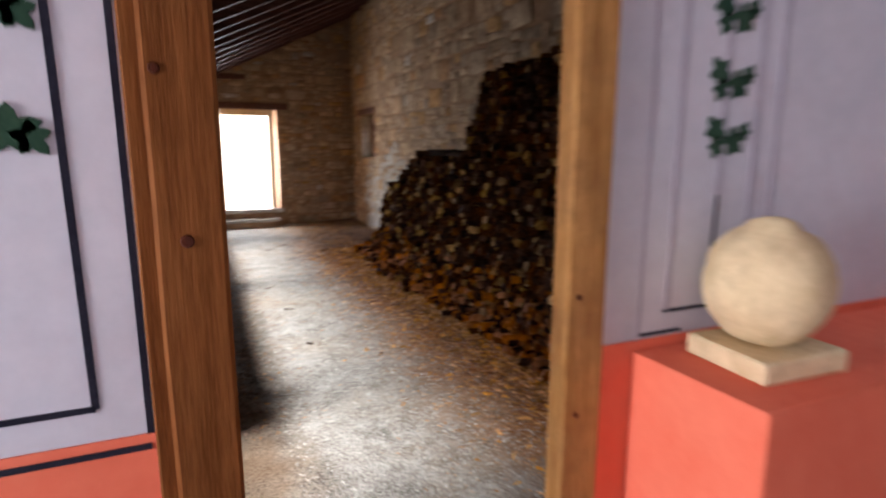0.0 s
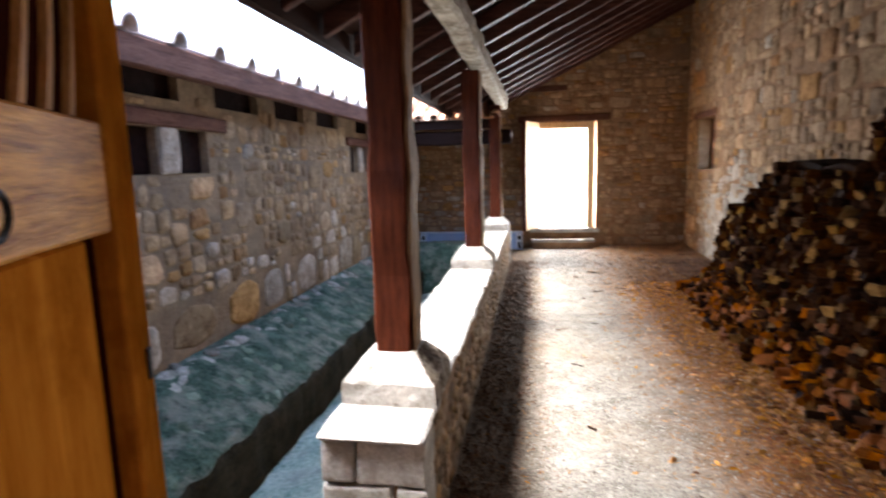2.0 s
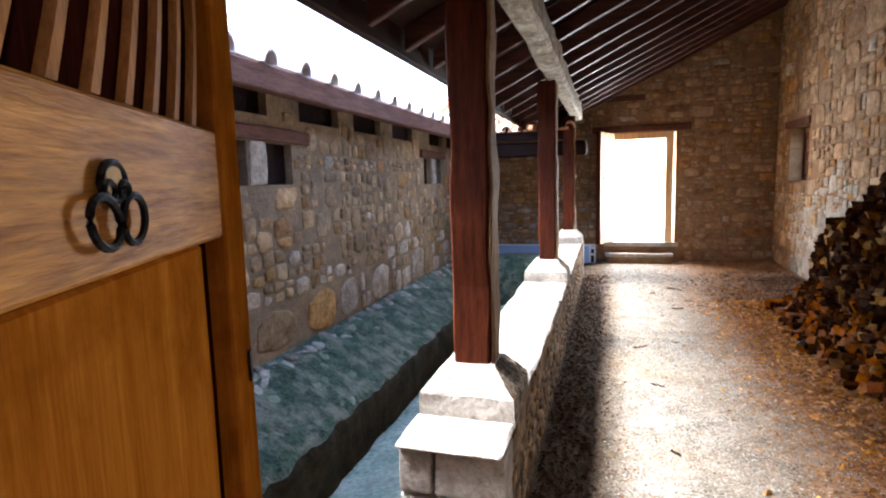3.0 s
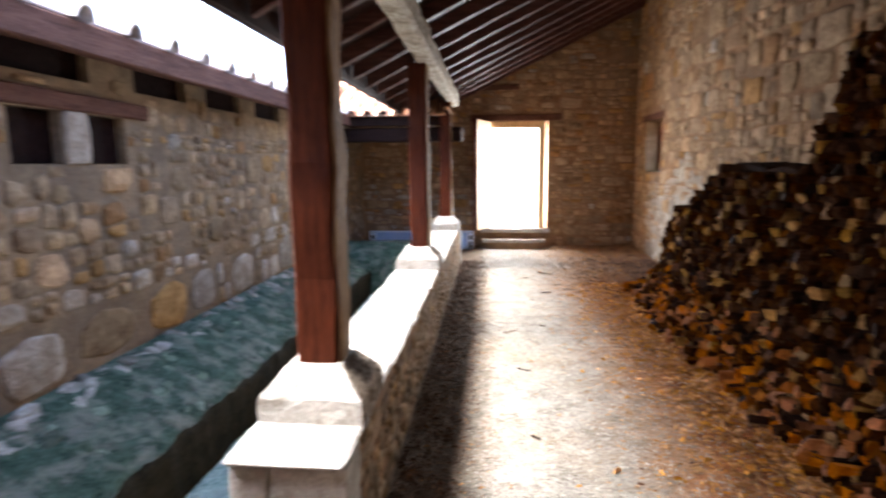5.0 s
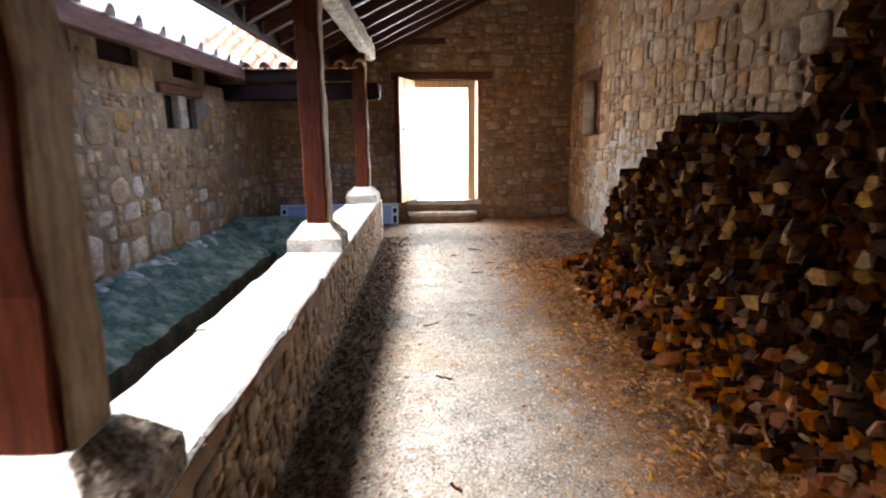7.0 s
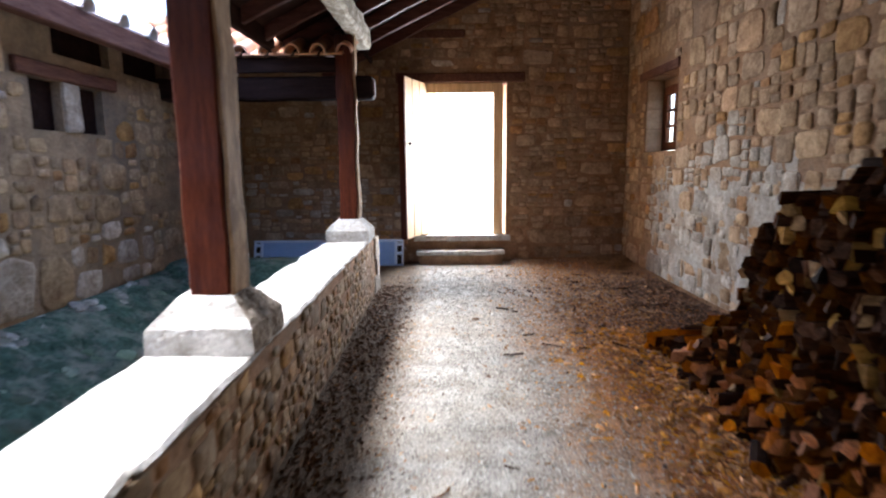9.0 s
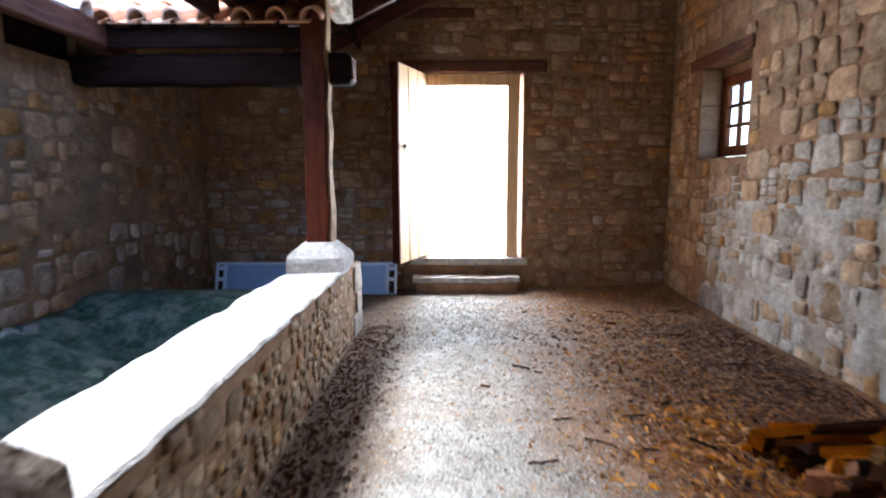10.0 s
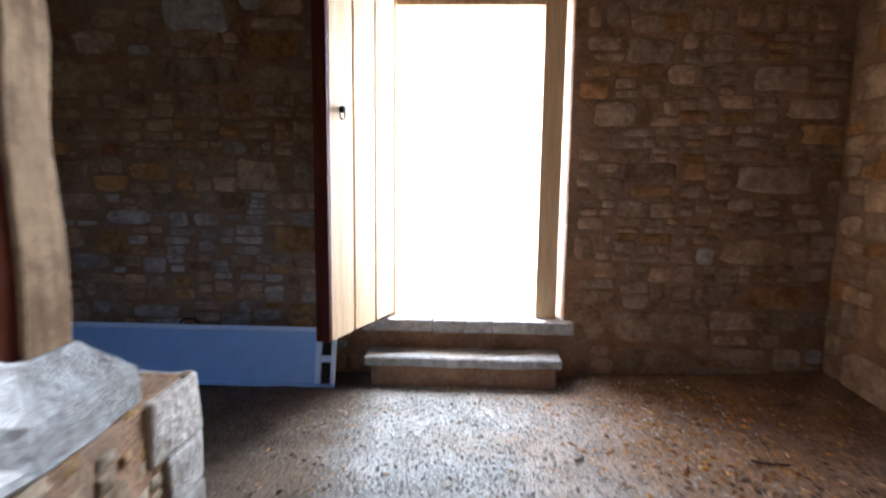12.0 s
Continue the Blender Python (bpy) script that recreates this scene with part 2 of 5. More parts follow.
# Darker copy of the pine frame, with the left jamb's shade in its colour.
M_JAMB_SHADED = surface("brown_door_frame", (0.095, 0.028, 0.007), (0.25, 0.092, 0.026), scale=4, rough=0.5, bump=0.3, grain=(7, 7, 0.45), spec=0.02)
M_FRAME = surface("red_brown_window_frame", (0.10, 0.032, 0.014), (0.20, 0.072, 0.032), scale=5, rough=0.5, bump=0.3, grain=(5, 5, 1))
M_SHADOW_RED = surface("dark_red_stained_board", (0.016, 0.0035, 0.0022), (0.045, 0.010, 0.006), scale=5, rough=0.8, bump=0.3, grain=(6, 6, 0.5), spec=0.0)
M_PINE_X = surface("varnished_pine_rail", (0.24, 0.075, 0.010), (0.80, 0.40, 0.085), scale=3.2, fine=3.5, rough=0.42, bump=0.5, grain=(1.2, 1.2, 14), spec=0.03)
M_LEAF_WOOD = surface("pale_door_boards", (0.50, 0.33, 0.17), (0.74, 0.54, 0.32), scale=4, rough=0.6, bump=0.25, grain=(7, 7, 0.4))
M_WHITE = surface("painted_plaster_white", (0.56, 0.535, 0.56), (0.66, 0.63, 0.65), scale=3, rough=0.8, bump=0.15)
M_RED = surface("painted_plaster_red", (0.80, 0.16, 0.085), (0.86, 0.215, 0.12), scale=3, rough=0.75, bump=0.15)
M_LINE = surface("black_paint", (0.014, 0.013, 0.022), (0.03, 0.028, 0.04), scale=30, rough=0.7, bump=0.1)
M_GREY_LINE = surface("mauve_paint", (0.40, 0.36, 0.40), (0.50, 0.46, 0.50), scale=30, rough=0.8, bump=0.1)
M_IVY = surface("dark_green_paint", (0.02, 0.05, 0.03), (0.045, 0.09, 0.05), scale=20, rough=0.7, bump=0.1)
M_BALL = surface("cream_limestone", (0.60, 0.43, 0.22), (0.84, 0.67, 0.40), scale=5, rough=0.85, bump=0.4, stain=(0.50, 0.36, 0.20), stain_scale=7, stain_amount=0.4)
M_IRON = surface("black_iron", (0.012, 0.012, 0.013), (0.03, 0.028, 0.027), scale=20, rough=0.5, bump=0.3, metal=0.6)
M_BLUE = surface("pale_blue_plastic", (0.32, 0.48, 0.75), (0.40, 0.56, 0.82), scale=3, rough=0.45, bump=0.1, stain=(0.30, 0.44, 0.68), stain_scale=3, stain_amount=0.5)
M_BLUE_RIM = surface("light_blue_plastic", (0.62, 0.73, 0.88), (0.70, 0.80, 0.92), scale=3, rough=0.45, bump=0.05)
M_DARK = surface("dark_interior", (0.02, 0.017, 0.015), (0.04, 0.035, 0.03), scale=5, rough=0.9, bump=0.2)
M_SOIL = surface("dry_ground", (0.30, 0.26, 0.20), (0.46, 0.41, 0.33), scale=1.2, rough=0.95, bump=0.4, stain=(0.20, 0.22, 0.12), stain_scale=0.3)
M_BARK = surface("log_bark", (0.010, 0.0045, 0.0025), (0.044, 0.017, 0.008), scale=18, rough=0.9, bump=0.8, vary=0.4)
M_BARK_REST = surface("log_bark_rest", (0.010, 0.0045, 0.0025), (0.044, 0.017, 0.008), scale=18, rough=0.9, bump=0.8, island=0.4)
M_CUT = surface("split_wood_face", (0.009, 0.0034, 0.0013), (0.115, 0.041, 0.012), scale=9, rough=0.8, bump=0.4, grain=(0.7, 4, 4), vary=0.75)
# Orange split wood, brightened with the light on the pile's foot.
M_FRESH_LIT = surface("fresh_split_wood", (0.20, 0.058, 0.011), (0.60, 0.22, 0.048), scale=9, rough=0.8, bump=0.4, grain=(2, 2, 2), vary=0.5)
M_CUT_REST = surface("split_wood_face_rest", (0.009, 0.0034, 0.0013), (0.115, 0.041, 0.012), scale=9, rough=0.8, bump=0.4, grain=(0.7, 4, 4), island=0.75)
M_FRESH_LIT_REST = surface("fresh_split_wood_rest", (0.18, 0.052, 0.010), (0.56, 0.20, 0.042), scale=9, rough=0.8, bump=0.4, island=0.6)
PALE = dict(dark=(0.13, 0.062, 0.020), light=(0.58, 0.33, 0.115), scale=9, rough=0.8, bump=0.4, grain=(0.7, 4, 4))
M_PALE = surface("pale_split_face", **PALE, vary=0.45)
M_PALE_REST = surface("pale_split_face_rest", **PALE, island=0.45)
M_GLASS = bpy.data.materials.new("window_glass")
M_GLASS.use_nodes = True
M_GLASS.node_tree.nodes["Principled BSDF"].inputs["Transmission Weight"].default_value = 1.0
M_GLASS.node_tree.nodes["Principled BSDF"].inputs["Roughness"].default_value = 0.02
M_GLASS.node_tree.nodes["Principled BSDF"].inputs["IOR"].default_value = 1.1


# ---- building helpers ----
def thing(name, label, category, group="", kind=""):
    return tagged(new(name), label, category, group, kind)


def link(name, bm, material, parent=None, label="", smooth=False):
    me = bpy.data.meshes.new(name)
    bm.normal_update()
    bm.to_mesh(me)
    bm.free()
    for m in material if isinstance(material, (list, tuple)) else [material]:
        me.materials.append(m)
    if smooth:
        me.polygons.foreach_set("use_smooth", [True] * len(me.polygons))
    ob = new(name, me)
    ob.parent = parent
    return tagged(ob, label)


def part(name, bm, material, parent, label="", smooth=False):
    return link(name, bm, material, parent, label, smooth)


def structure(name, bm, material, label, category, smooth=False):
    return tagged(link(name, bm, material, None, label, smooth), category=category, kind="structure")


def box(lo, hi, bevel=0.0, rough=0.0, seg=1, cuts=0, seed=0):
    """A box from corner to corner, its edges rounded and its surface uneven by a little."""
    bm = bmesh.new()
    c = [(a + b) / 2 for a, b in zip(lo, hi)]
    d = [abs(b - a) for a, b in zip(lo, hi)]
    bmesh.ops.create_cube(bm, size=1.0, matrix=Matrix.Translation(c) @ Matrix.Diagonal((*d, 1)))
    if cuts:
        longest = max(range(3), key=lambda i: d[i])
        edges = [e for e in bm.edges if abs((e.verts[0].co - e.verts[1].co)[longest]) > d[longest] * 0.9]
        bmesh.ops.subdivide_edges(bm, edges=edges, cuts=cuts, use_grid_fill=True)
    if bevel:
        bmesh.ops.bevel(bm, geom=[e for e in bm.edges if len(e.link_faces) == 2 and e.calc_face_angle(0) > 0.5], offset=bevel, segments=seg, affect="EDGES", profile=0.6)
    if rough:
        for v in bm.verts:
            v.co += noise.noise_vector(v.co * 5 + Vector((seed * 3.1, seed, 0))) * rough
    return bm


def merge(*meshes):
    bm = bmesh.new()
    for other in meshes:
        me = bpy.data.meshes.new("tmp")
        other.to_mesh(me)
        other.free()
        bm.from_mesh(me)
        bpy.data.meshes.remove(me)
    return bm


def turned(bm, m):
    bmesh.ops.transform(bm, matrix=m, verts=bm.verts)
    return bm


def tube(points, radius, sides=8):
    """A round bar along a line of points."""
    bm = bmesh.new()
    rings = []
    for i, p in enumerate(points):
        a, b = Vector(points[max(i - 1, 0)]), Vector(points[min(i + 1, len(points) - 1)])
        q = (b - a).to_track_quat("Z", "Y")
        rings.append([bm.verts.new(Vector(p) + q @ Vector((math.cos(k * math.tau / sides) * radius, math.sin(k * math.tau / sides) * radius, 0))) for k in range(sides)])
    for r, s in zip(rings, rings[1:]):
        for k in range(sides):
            bm.faces.new((r[k], r[(k + 1) % sides], s[(k + 1) % sides], s[k]))
    bm.faces.new(rings[0][::-1])
    bm.faces.new(rings[-1])
    return bm


def slab_wall(origin, u, n, width, height, holes, thick, top=None, step=0.5):
    """A wall of the given thickness with openings through it. u runs along it, n points to its face; holes are (u0, u1, z0, z1)."""
    u, n, o = Vector(u), Vector(n), Vector(origin)
    us = sorted({0.0, width, *[h[0] for h in holes], *[h[1] for h in holes], *[i * step for i in range(1, int(width / step))]})
    zs = sorted({0.0, height, *[h[2] for h in holes], *[h[3] for h in holes], height * 0.75})
    solid = {}
    for i in range(len(us) - 1):
        for j in range(len(zs) - 1):
            cu, cz = (us[i] + us[i + 1]) / 2, (zs[j] + zs[j + 1]) / 2
            solid[i, j] = not any(h[0] < cu < h[1] and h[2] < cz < h[3] for h in holes)
    bm = bmesh.new()
    made = {}

    def vert(i, j, back):
        if (i, j, back) not in made:
            p = o + u * us[i] + Vector((0, 0, zs[j])) - n * (thick if back else 0)
            if top and j == len(zs) - 1:
                p.z = min(p.z, top(p))
            made[i, j, back] = bm.verts.new(p)
        return made[i, j, back]

    for (i, j), full in solid.items():
        if not full:
            continue
        a = [(i, j), (i + 1, j), (i + 1, j + 1), (i, j + 1)]
        bm.faces.new([vert(*q, 0) for q in a])
        bm.faces.new([vert(*q, 1) for q in a[::-1]])
        for (p, q), near in zip(zip(a, a[1:] + a[:1]), ((i, j - 1), (i + 1, j), (i, j + 1), (i - 1, j))):
            if not solid.get(near, False):
                bm.faces.new((vert(*q, 0), vert(*p, 0), vert(*p, 1), vert(*q, 1)))
    bmesh.ops.recalc_face_normals(bm, faces=bm.faces)
    return bm


def stone_shapes(count, rng):
    """Unit stones: an uneven rounded outline with a bulged face, one unit wide, high and deep."""
    shapes = []
    for _ in range(count):
        sides = 9
        outline = [(0.5 * math.cos(a) * rng.uniform(0.82, 1.12), 0.5 * math.sin(a) * rng.uniform(0.82, 1.12)) for a in [k * math.tau / sides for k in range(sides)]]
        verts = [(x, y, -1.0) for x, y in outline] + [(x, y, 0.45) for x, y in outline]
        verts += [(x * 0.75, y * 0.75, 1.0 + rng.uniform(-0.25, 0.25)) for x, y in outline]
        verts.append((rng.uniform(-0.1, 0.1), rng.uniform(-0.1, 0.1), 1.0 + rng.uniform(0.0, 0.2)))
        faces = []
        for k in range(sides):
            q = (k + 1) % sides
            faces += [(k, q, sides + q, sides + k), (sides + k, sides + q, 2 * sides + q, 2 * sides + k), (2 * sides + k, 2 * sides + q, 3 * sides)]
        shapes.append((verts, faces))
    return shapes


STONE_RNG = random.Random(5)
STONES = stone_shapes(24, STONE_RNG)


def stone_meshes(name, material):
    made = []
    for verts, faces in STONES:
        me = bpy.data.meshes.new(name)
        me.from_pydata(verts, [], faces)
        me.materials.append(material)
        made.append(me)
    return made


def joined(name, pieces, shapes, material, parent, label=""):
    """Pieces too many to lift one by one, as one mesh."""
    verts, faces, index = [], [], []
    for k, m in pieces:
        v, f = shapes[k]
        base = len(verts)
        verts += [m @ Vector(p) for p in v]
        for q in f:
            faces.append([base + i for i in q[0]] if isinstance(q[0], (tuple, list)) else [base + i for i in q])
            index.append(q[1] if isinstance(q[0], (tuple, list)) else 0)
    me = bpy.data.meshes.new(name)
    me.from_pydata(verts, [], faces)
    for mm in material if isinstance(material, (list, tuple)) else [material]:
        me.materials.append(mm)
    me.polygons.foreach_set("material_index", index)
    ob = new(name, me)
    ob.parent = parent
    return tagged(ob, label, kind="stuff")


def clipped(poly, px, pz, nx, nz):
    """The part of a flat polygon behind the line through (px, pz) with the normal (nx, nz)."""
    out = []
    for (ax, az), (bx, bz) in zip(poly, poly[1:] + poly[:1]):
        da, db = (ax - px) * nx + (az - pz) * nz, (bx - px) * nx + (bz - pz) * nz
        if da <= 0:
            out.append((ax, az))
        if da * db < 0:
            f = da / (da - db)
            out.append((ax + (bx - ax) * f, az + (bz - az) * f))
    return out


def rubble(wall, origin, u, n, width, height, holes, seed, near, big=1.0, depth=0.028, keep=None, courses=(0.09, 0.13, 0.16, 0.19, 0.24), long=1.9, tight=(0.76, 0.97), limed=None, skip=0.03, coursed=True):
    """Rough courses of fitted, uneven stones on the face of a wall; those of the stretch `near` are parts, the rest is joined."""
    rng = random.Random(seed)
    u, n, o = Vector(u), Vector(n), Vector(origin)
    z, cells = 0.0, []
    while z < height - 0.05:
        band = rng.choice(courses) * big * rng.uniform(1.25, 1.9)
        x = -rng.uniform(0, 0.2)
        while x < width:
            pick = rng.random()
            rows = 1 if pick < 0.24 else 2 if pick < 0.80 else 3
            w = band / rows * rng.uniform(0.8, long) + 0.03
            cuts = [0.0] + sorted(rng.uniform(0.3, 0.7) if rows == 2 else (k + rng.uniform(-0.1, 0.1) * 3) / 3 for k in range(1, rows)) + [1.0]
            lift = 0.035 * noise.noise(Vector((x * 0.9, z, seed)))
            for c0, c1 in zip(cuts, cuts[1:]):
                if rows > 1 and w > 0.2 and rng.random() < 0.45:
                    mid = x + w * rng.uniform(0.35, 0.65)
                    cells += [[x, mid, z + band * c0 + lift, z + band * c1 + lift], [mid, x + w, z + band * c0 + lift, z + band * c1 + lift]]
                else:
                    cells.append([x, x + w, z + band * c0 + lift, z + band * c1 + lift])
            x += w
        z += band
    seeds = []
    for x0, x1, z0, z1 in cells:
        w, h = x1 - x0, z1 - z0
        seeds.append(((x0 + x1) / 2 + rng.uniform(-0.10, 0.10) * w, (z0 + z1) / 2 + rng.uniform(-0.10, 0.10) * h, w, h))
    bins = {}
    for k, (cx, cz, _, _) in enumerate(seeds):
        bins.setdefault((int(cx // 0.35), int(cz // 0.35)), []).append(k)
    flip = 1 if u.cross(Vector((0, 0, 1))).dot(n) > 0 else -1
    out = []
    for k, (cx, cz, w, h) in enumerate(seeds):
        if not 0.02 < cx < width - 0.02 or not 0.02 < cz < height - 0.02 or any(a < cx < b and c < cz < d for a, b, c, d in holes):
            continue
        if keep and not keep(o + u * cx, cz) or rng.random() < skip:
            continue
        if coursed:
            poly = []
            for sx, sz in ((-1, -1), (0, -1), (1, -1), (1, 0), (1, 1), (0, 1), (-1, 1), (-1, 0)):
                soft = 0.10 if sx and sz else 0.045
                px, pz = cx + w * (sx * rng.uniform(0.47, 0.51) + rng.uniform(-soft, soft)), cz + h * (sz * rng.uniform(0.46, 0.51) + rng.uniform(-soft, soft))
                poly.append((min(max(px, 0), width), min(max(pz, 0), height)))
        else:
            poly = [(max(cx - w * 0.52, 0), max(cz - h * 0.53, 0)), (min(cx + w * 0.52, width), max(cz - h * 0.53, 0)), (min(cx + w * 0.52, width), min(cz + h * 0.53, height)), (max(cx - w * 0.52, 0), min(cz + h * 0.53, height))]
            bx, bz = int(cx // 0.35), int(cz // 0.35)
            for i in range(bx - 1, bx + 2):
                for j in range(bz - 1, bz + 2):
                    for q in bins.get((i, j), ()):
                        if q != k and len(poly) > 2:
                            ox, oz, ow, oh = seeds[q]
                            share = (w + h) / (w + h + ow + oh)
                            poly = clipped(poly, cx + (ox - cx) * share, cz + (oz - cz) * share, ox - cx, (oz - cz) * 1.25)
        for a, b, c, d in holes:
            gaps = ((a - cx, (a, cz, 1, 0)), (cx - b, (b, cz, -1, 0)), (c - cz, (cx, c, 0, 1)), (cz - d, (cx, d, 0, -1)))
            poly = clipped(poly, *max(gaps)[1]) if len(poly) > 2 else poly
        if len(poly) < 3:
            continue
        mx, mz = sum(p[0] for p in poly) / len(poly), sum(p[1] for p in poly) / len(poly)
        size = max(p[0] for p in poly) - min(p[0] for p in poly), max(p[1] for p in poly) - min(p[1] for p in poly)
        if min(size) < 0.035:
            continue
        fill = rng.uniform(*tight)
        poly = [((x - mx) * fill * rng.uniform(0.88, 1.05), (z - mz) * fill * rng.uniform(0.88, 1.05)) for x, z in poly]
        ring = []
        c0 = rng.uniform(0.16, 0.36) if coursed else rng.uniform(0.08, 0.18)
        for (ax, az), (ex, ez) in zip(poly, poly[1:] + poly[:1]):
            if math.hypot(ex - ax, ez - az) > 0.012:
                ring += [(ax * (1 - c0) + ex * c0, az * (1 - c0) + ez * c0), (ax * c0 + ex * (1 - c0), az * c0 + ez * (1 - c0))]
        if len(ring) < 5:
            continue
        d = depth * rng.choice((0.35, 0.55, 0.75, 1.0, 1.15))
        tip = rng.uniform(-0.5, 0.5) * d / size[0], rng.uniform(-0.5, 0.5) * d / size[1]
        sides = len(ring)
        verts = [u * x + Vector((0, 0, z)) - n * 0.02 for x, z in ring] + [u * x * 0.985 + Vector((0, 0, z * 0.985)) + n * d * 0.5 for x, z in ring]
        verts += [u * x * 0.88 + Vector((0, 0, z * 0.88)) + n * (d * rng.uniform(0.85, 1.1) + tip[0] * x + tip[1] * z) for x, z in ring] + [n * d * rng.uniform(0.95, 1.15)]
        faces = []
        for i in range(sides):
            j = (i + 1) % sides
            faces += [(i, j, sides + j, sides + i)[::flip], (sides + i, sides + j, 2 * sides + j, 2 * sides + i)[::flip], (2 * sides + i, 2 * sides + j, 3 * sides)[::flip]]
        place = o + u * mx + Vector((0, 0, mz))
        white = bool(limed) and rng.random() < limed(place)
        out.append((verts, faces, place, white, mx, mz))
    rng.shuffle(out)
    parts = [q for q in out if near[0] < q[4] < near[1] and q[5] < near[2]][:300]
    chosen = {id(q) for q in parts}
    LATE.append((wall, parts, [q for q in out if id(q) not in chosen]))


LATE = []      # stones, linked at the end of the file

# ---- ground and floors ----
bm = bmesh.new()
bmesh.ops.create_grid(bm, x_segments=24, y_segments=24, size=600)
for v in bm.verts:
    v.co.z = -0.62 if v.co.length < 40 else -0.62 + noise.noise(v.co * 0.01) * 2
structure("ground", bm, M_SOIL, "dry open ground around the stone building", "ground")
bm = bmesh.new()
bmesh.ops.create_grid(bm, x_segments=20, y_segments=14, size=1.0, matrix=Matrix.Translation((1, 30, 0.3)) @ Matrix.Diagonal((22, 17, 1, 1)))
for v in bm.verts:
    v.co.z += noise.noise(v.co * 0.3) * 0.06
structure("yard_ground", bm, M_SOIL, "pale dry ground outside the end door", "ground")


def floor_height(x, y):
    """Trodden floor, heaped a little along the right-hand and end walls."""
    edge = max(0.0, (x - 2.3) / 1.1)
    far = max(0.0, (y - 11.6) / 0.8) * (1.0 if x > 1.8 else 0.15)
    return 0.06 * edge * edge + 0.05 * min(far, 1) + noise.noise(Vector((x * 1.3, y * 1.3, 0))) * 0.012 + noise.noise(Vector((x * 6, y * 6, 3))) * 0.005


bm = bmesh.new()
nx, ny = 60, 150
grid = [[bm.verts.new((0.0 + 3.6 * i / nx, 1.85 + 10.6 * j / ny, floor_height(3.6 * i / nx, 1.85 + 10.6 * j / ny))) for i in range(nx + 1)] for j in range(ny + 1)]
for j in range(ny):
    for i in range(nx):
        bm.faces.new((grid[j][i], grid[j][i + 1], grid[j + 1][i + 1], grid[j + 1][i]))
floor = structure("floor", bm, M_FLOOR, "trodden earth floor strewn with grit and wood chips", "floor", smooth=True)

# ground before the low wall, and the strip behind the end of it
structure("floor_entry", box((-0.9, 1.85, -0.5), (0.02, 3.5, -0.004), 0.01), M_FLOOR, "trodden earth in front of the low wall", "floor")
structure("floor_far", box((LEFT, 11.2, -0.5), (0.02, 12.5, -0.005), 0.01), M_FLOOR, "trodden earth beside the end wall", "floor")

# ---- walls ----
NICHE = (10.80 - FRONT, 11.70 - FRONT, 1.435, 2.27)
wall_right = structure("wall_right", slab_wall((RIGHT, FRONT, -0.05), (0, 1, 0), (-1, 0, 0), 11.1, 4.5,
                                               [(NICHE[0], NICHE[1], 1.485, 2.32)], 0.275, lambda p: roof_z(p.x) + 0.1),
                       M_MORTAR, "rubble stone wall with a small deep window", "wall")
DOOR_U = (0.58 - LEFT + 0.5, 1.745 - LEFT + 0.5)
wall_end = structure("wall_end", slab_wall((LEFT - 0.5, END, -0.5), (1, 0, 0), (0, -1, 0), 5.58 + 0.5, 5.2,
                                           [(DOOR_U[0], DOOR_U[1], SILL + 0.5, HEAD + 0.5)], WALL_T, lambda p: max(roof_z(p.x) + 0.1, 2.9)),
                     M_MORTAR, "rubble stone end wall with an open doorway", "wall")
HOLLOWS = [(y - 0.34, y + 0.32, 2.085) for y in (2.9, 3.85, 4.78, 5.87, 6.85, 7.85, 9.2, 10.05)]    # rafter pockets under the eaves: from, to, foot
WIN_L = [(4.47, 4.83, 1.60, 1.90), (5.05, 5.39, 1.60, 1.90), (8.60, 8.90, 1.56, 1.90), (9.10, 9.38, 1.56, 1.90)]
wall_left = structure("wall_left", slab_wall((LEFT, END, -0.5), (0, -1, 0), (1, 0, 0), END - 1.9, 2.82,
                                             [(END - b, END - a, c + 0.5, d + 0.5) for a, b, c, d in WIN_L] + [(END - b, END - a, c + 0.5, 2.80) for a, b, c in HOLLOWS], WALL_T),
                      M_MORTAR_DAMP, "rubble stone wall with paired small windows under the eaves", "wall")
bm = box((LEFT - 0.45, 10.62, 2.325), (LEFT, END - 0.002, 3.1))
for v in bm.verts:
    v.co.z = min(v.co.z, 2.28 + 0.40 * (v.co.y - 10.2))
structure("wall_left_upper", bm, M_MORTAR, "stone wall under the far roof", "wall")
# Wall coloured dark to stand for the unlit room behind the windows.
structure("wall_left_inner", box((LEFT - 1.2, 1.9, -0.5), (LEFT - 1.1, END, 2.3)), M_DARK, "dark wall standing for the shaded room behind the small windows", "wall")

rubble(wall_right, (RIGHT, FRONT, 0.02), (0, 1, 0), (-1, 0, 0), END - FRONT, 4.3, [(NICHE[0] - 0.03, NICHE[1] + 0.03, NICHE[2] - 0.02, NICHE[3] - 0.02), (10.6 - FRONT, 11.92 - FRONT, 2.24, 2.36)], 11, (5.6, 10.5, 3.0), depth=0.013, courses=(0.08, 0.11, 0.15, 0.18, 0.22), long=1.6, tight=(0.84, 1.0),
       keep=lambda p, z: z < roof_z(RIGHT) - 0.05, limed=lambda p: 0.55 if p.z < 1.35 + 0.35 * math.sin(p.y * 2.1) and p.y > 7.4 and p.y < 11.6 else 0.015)
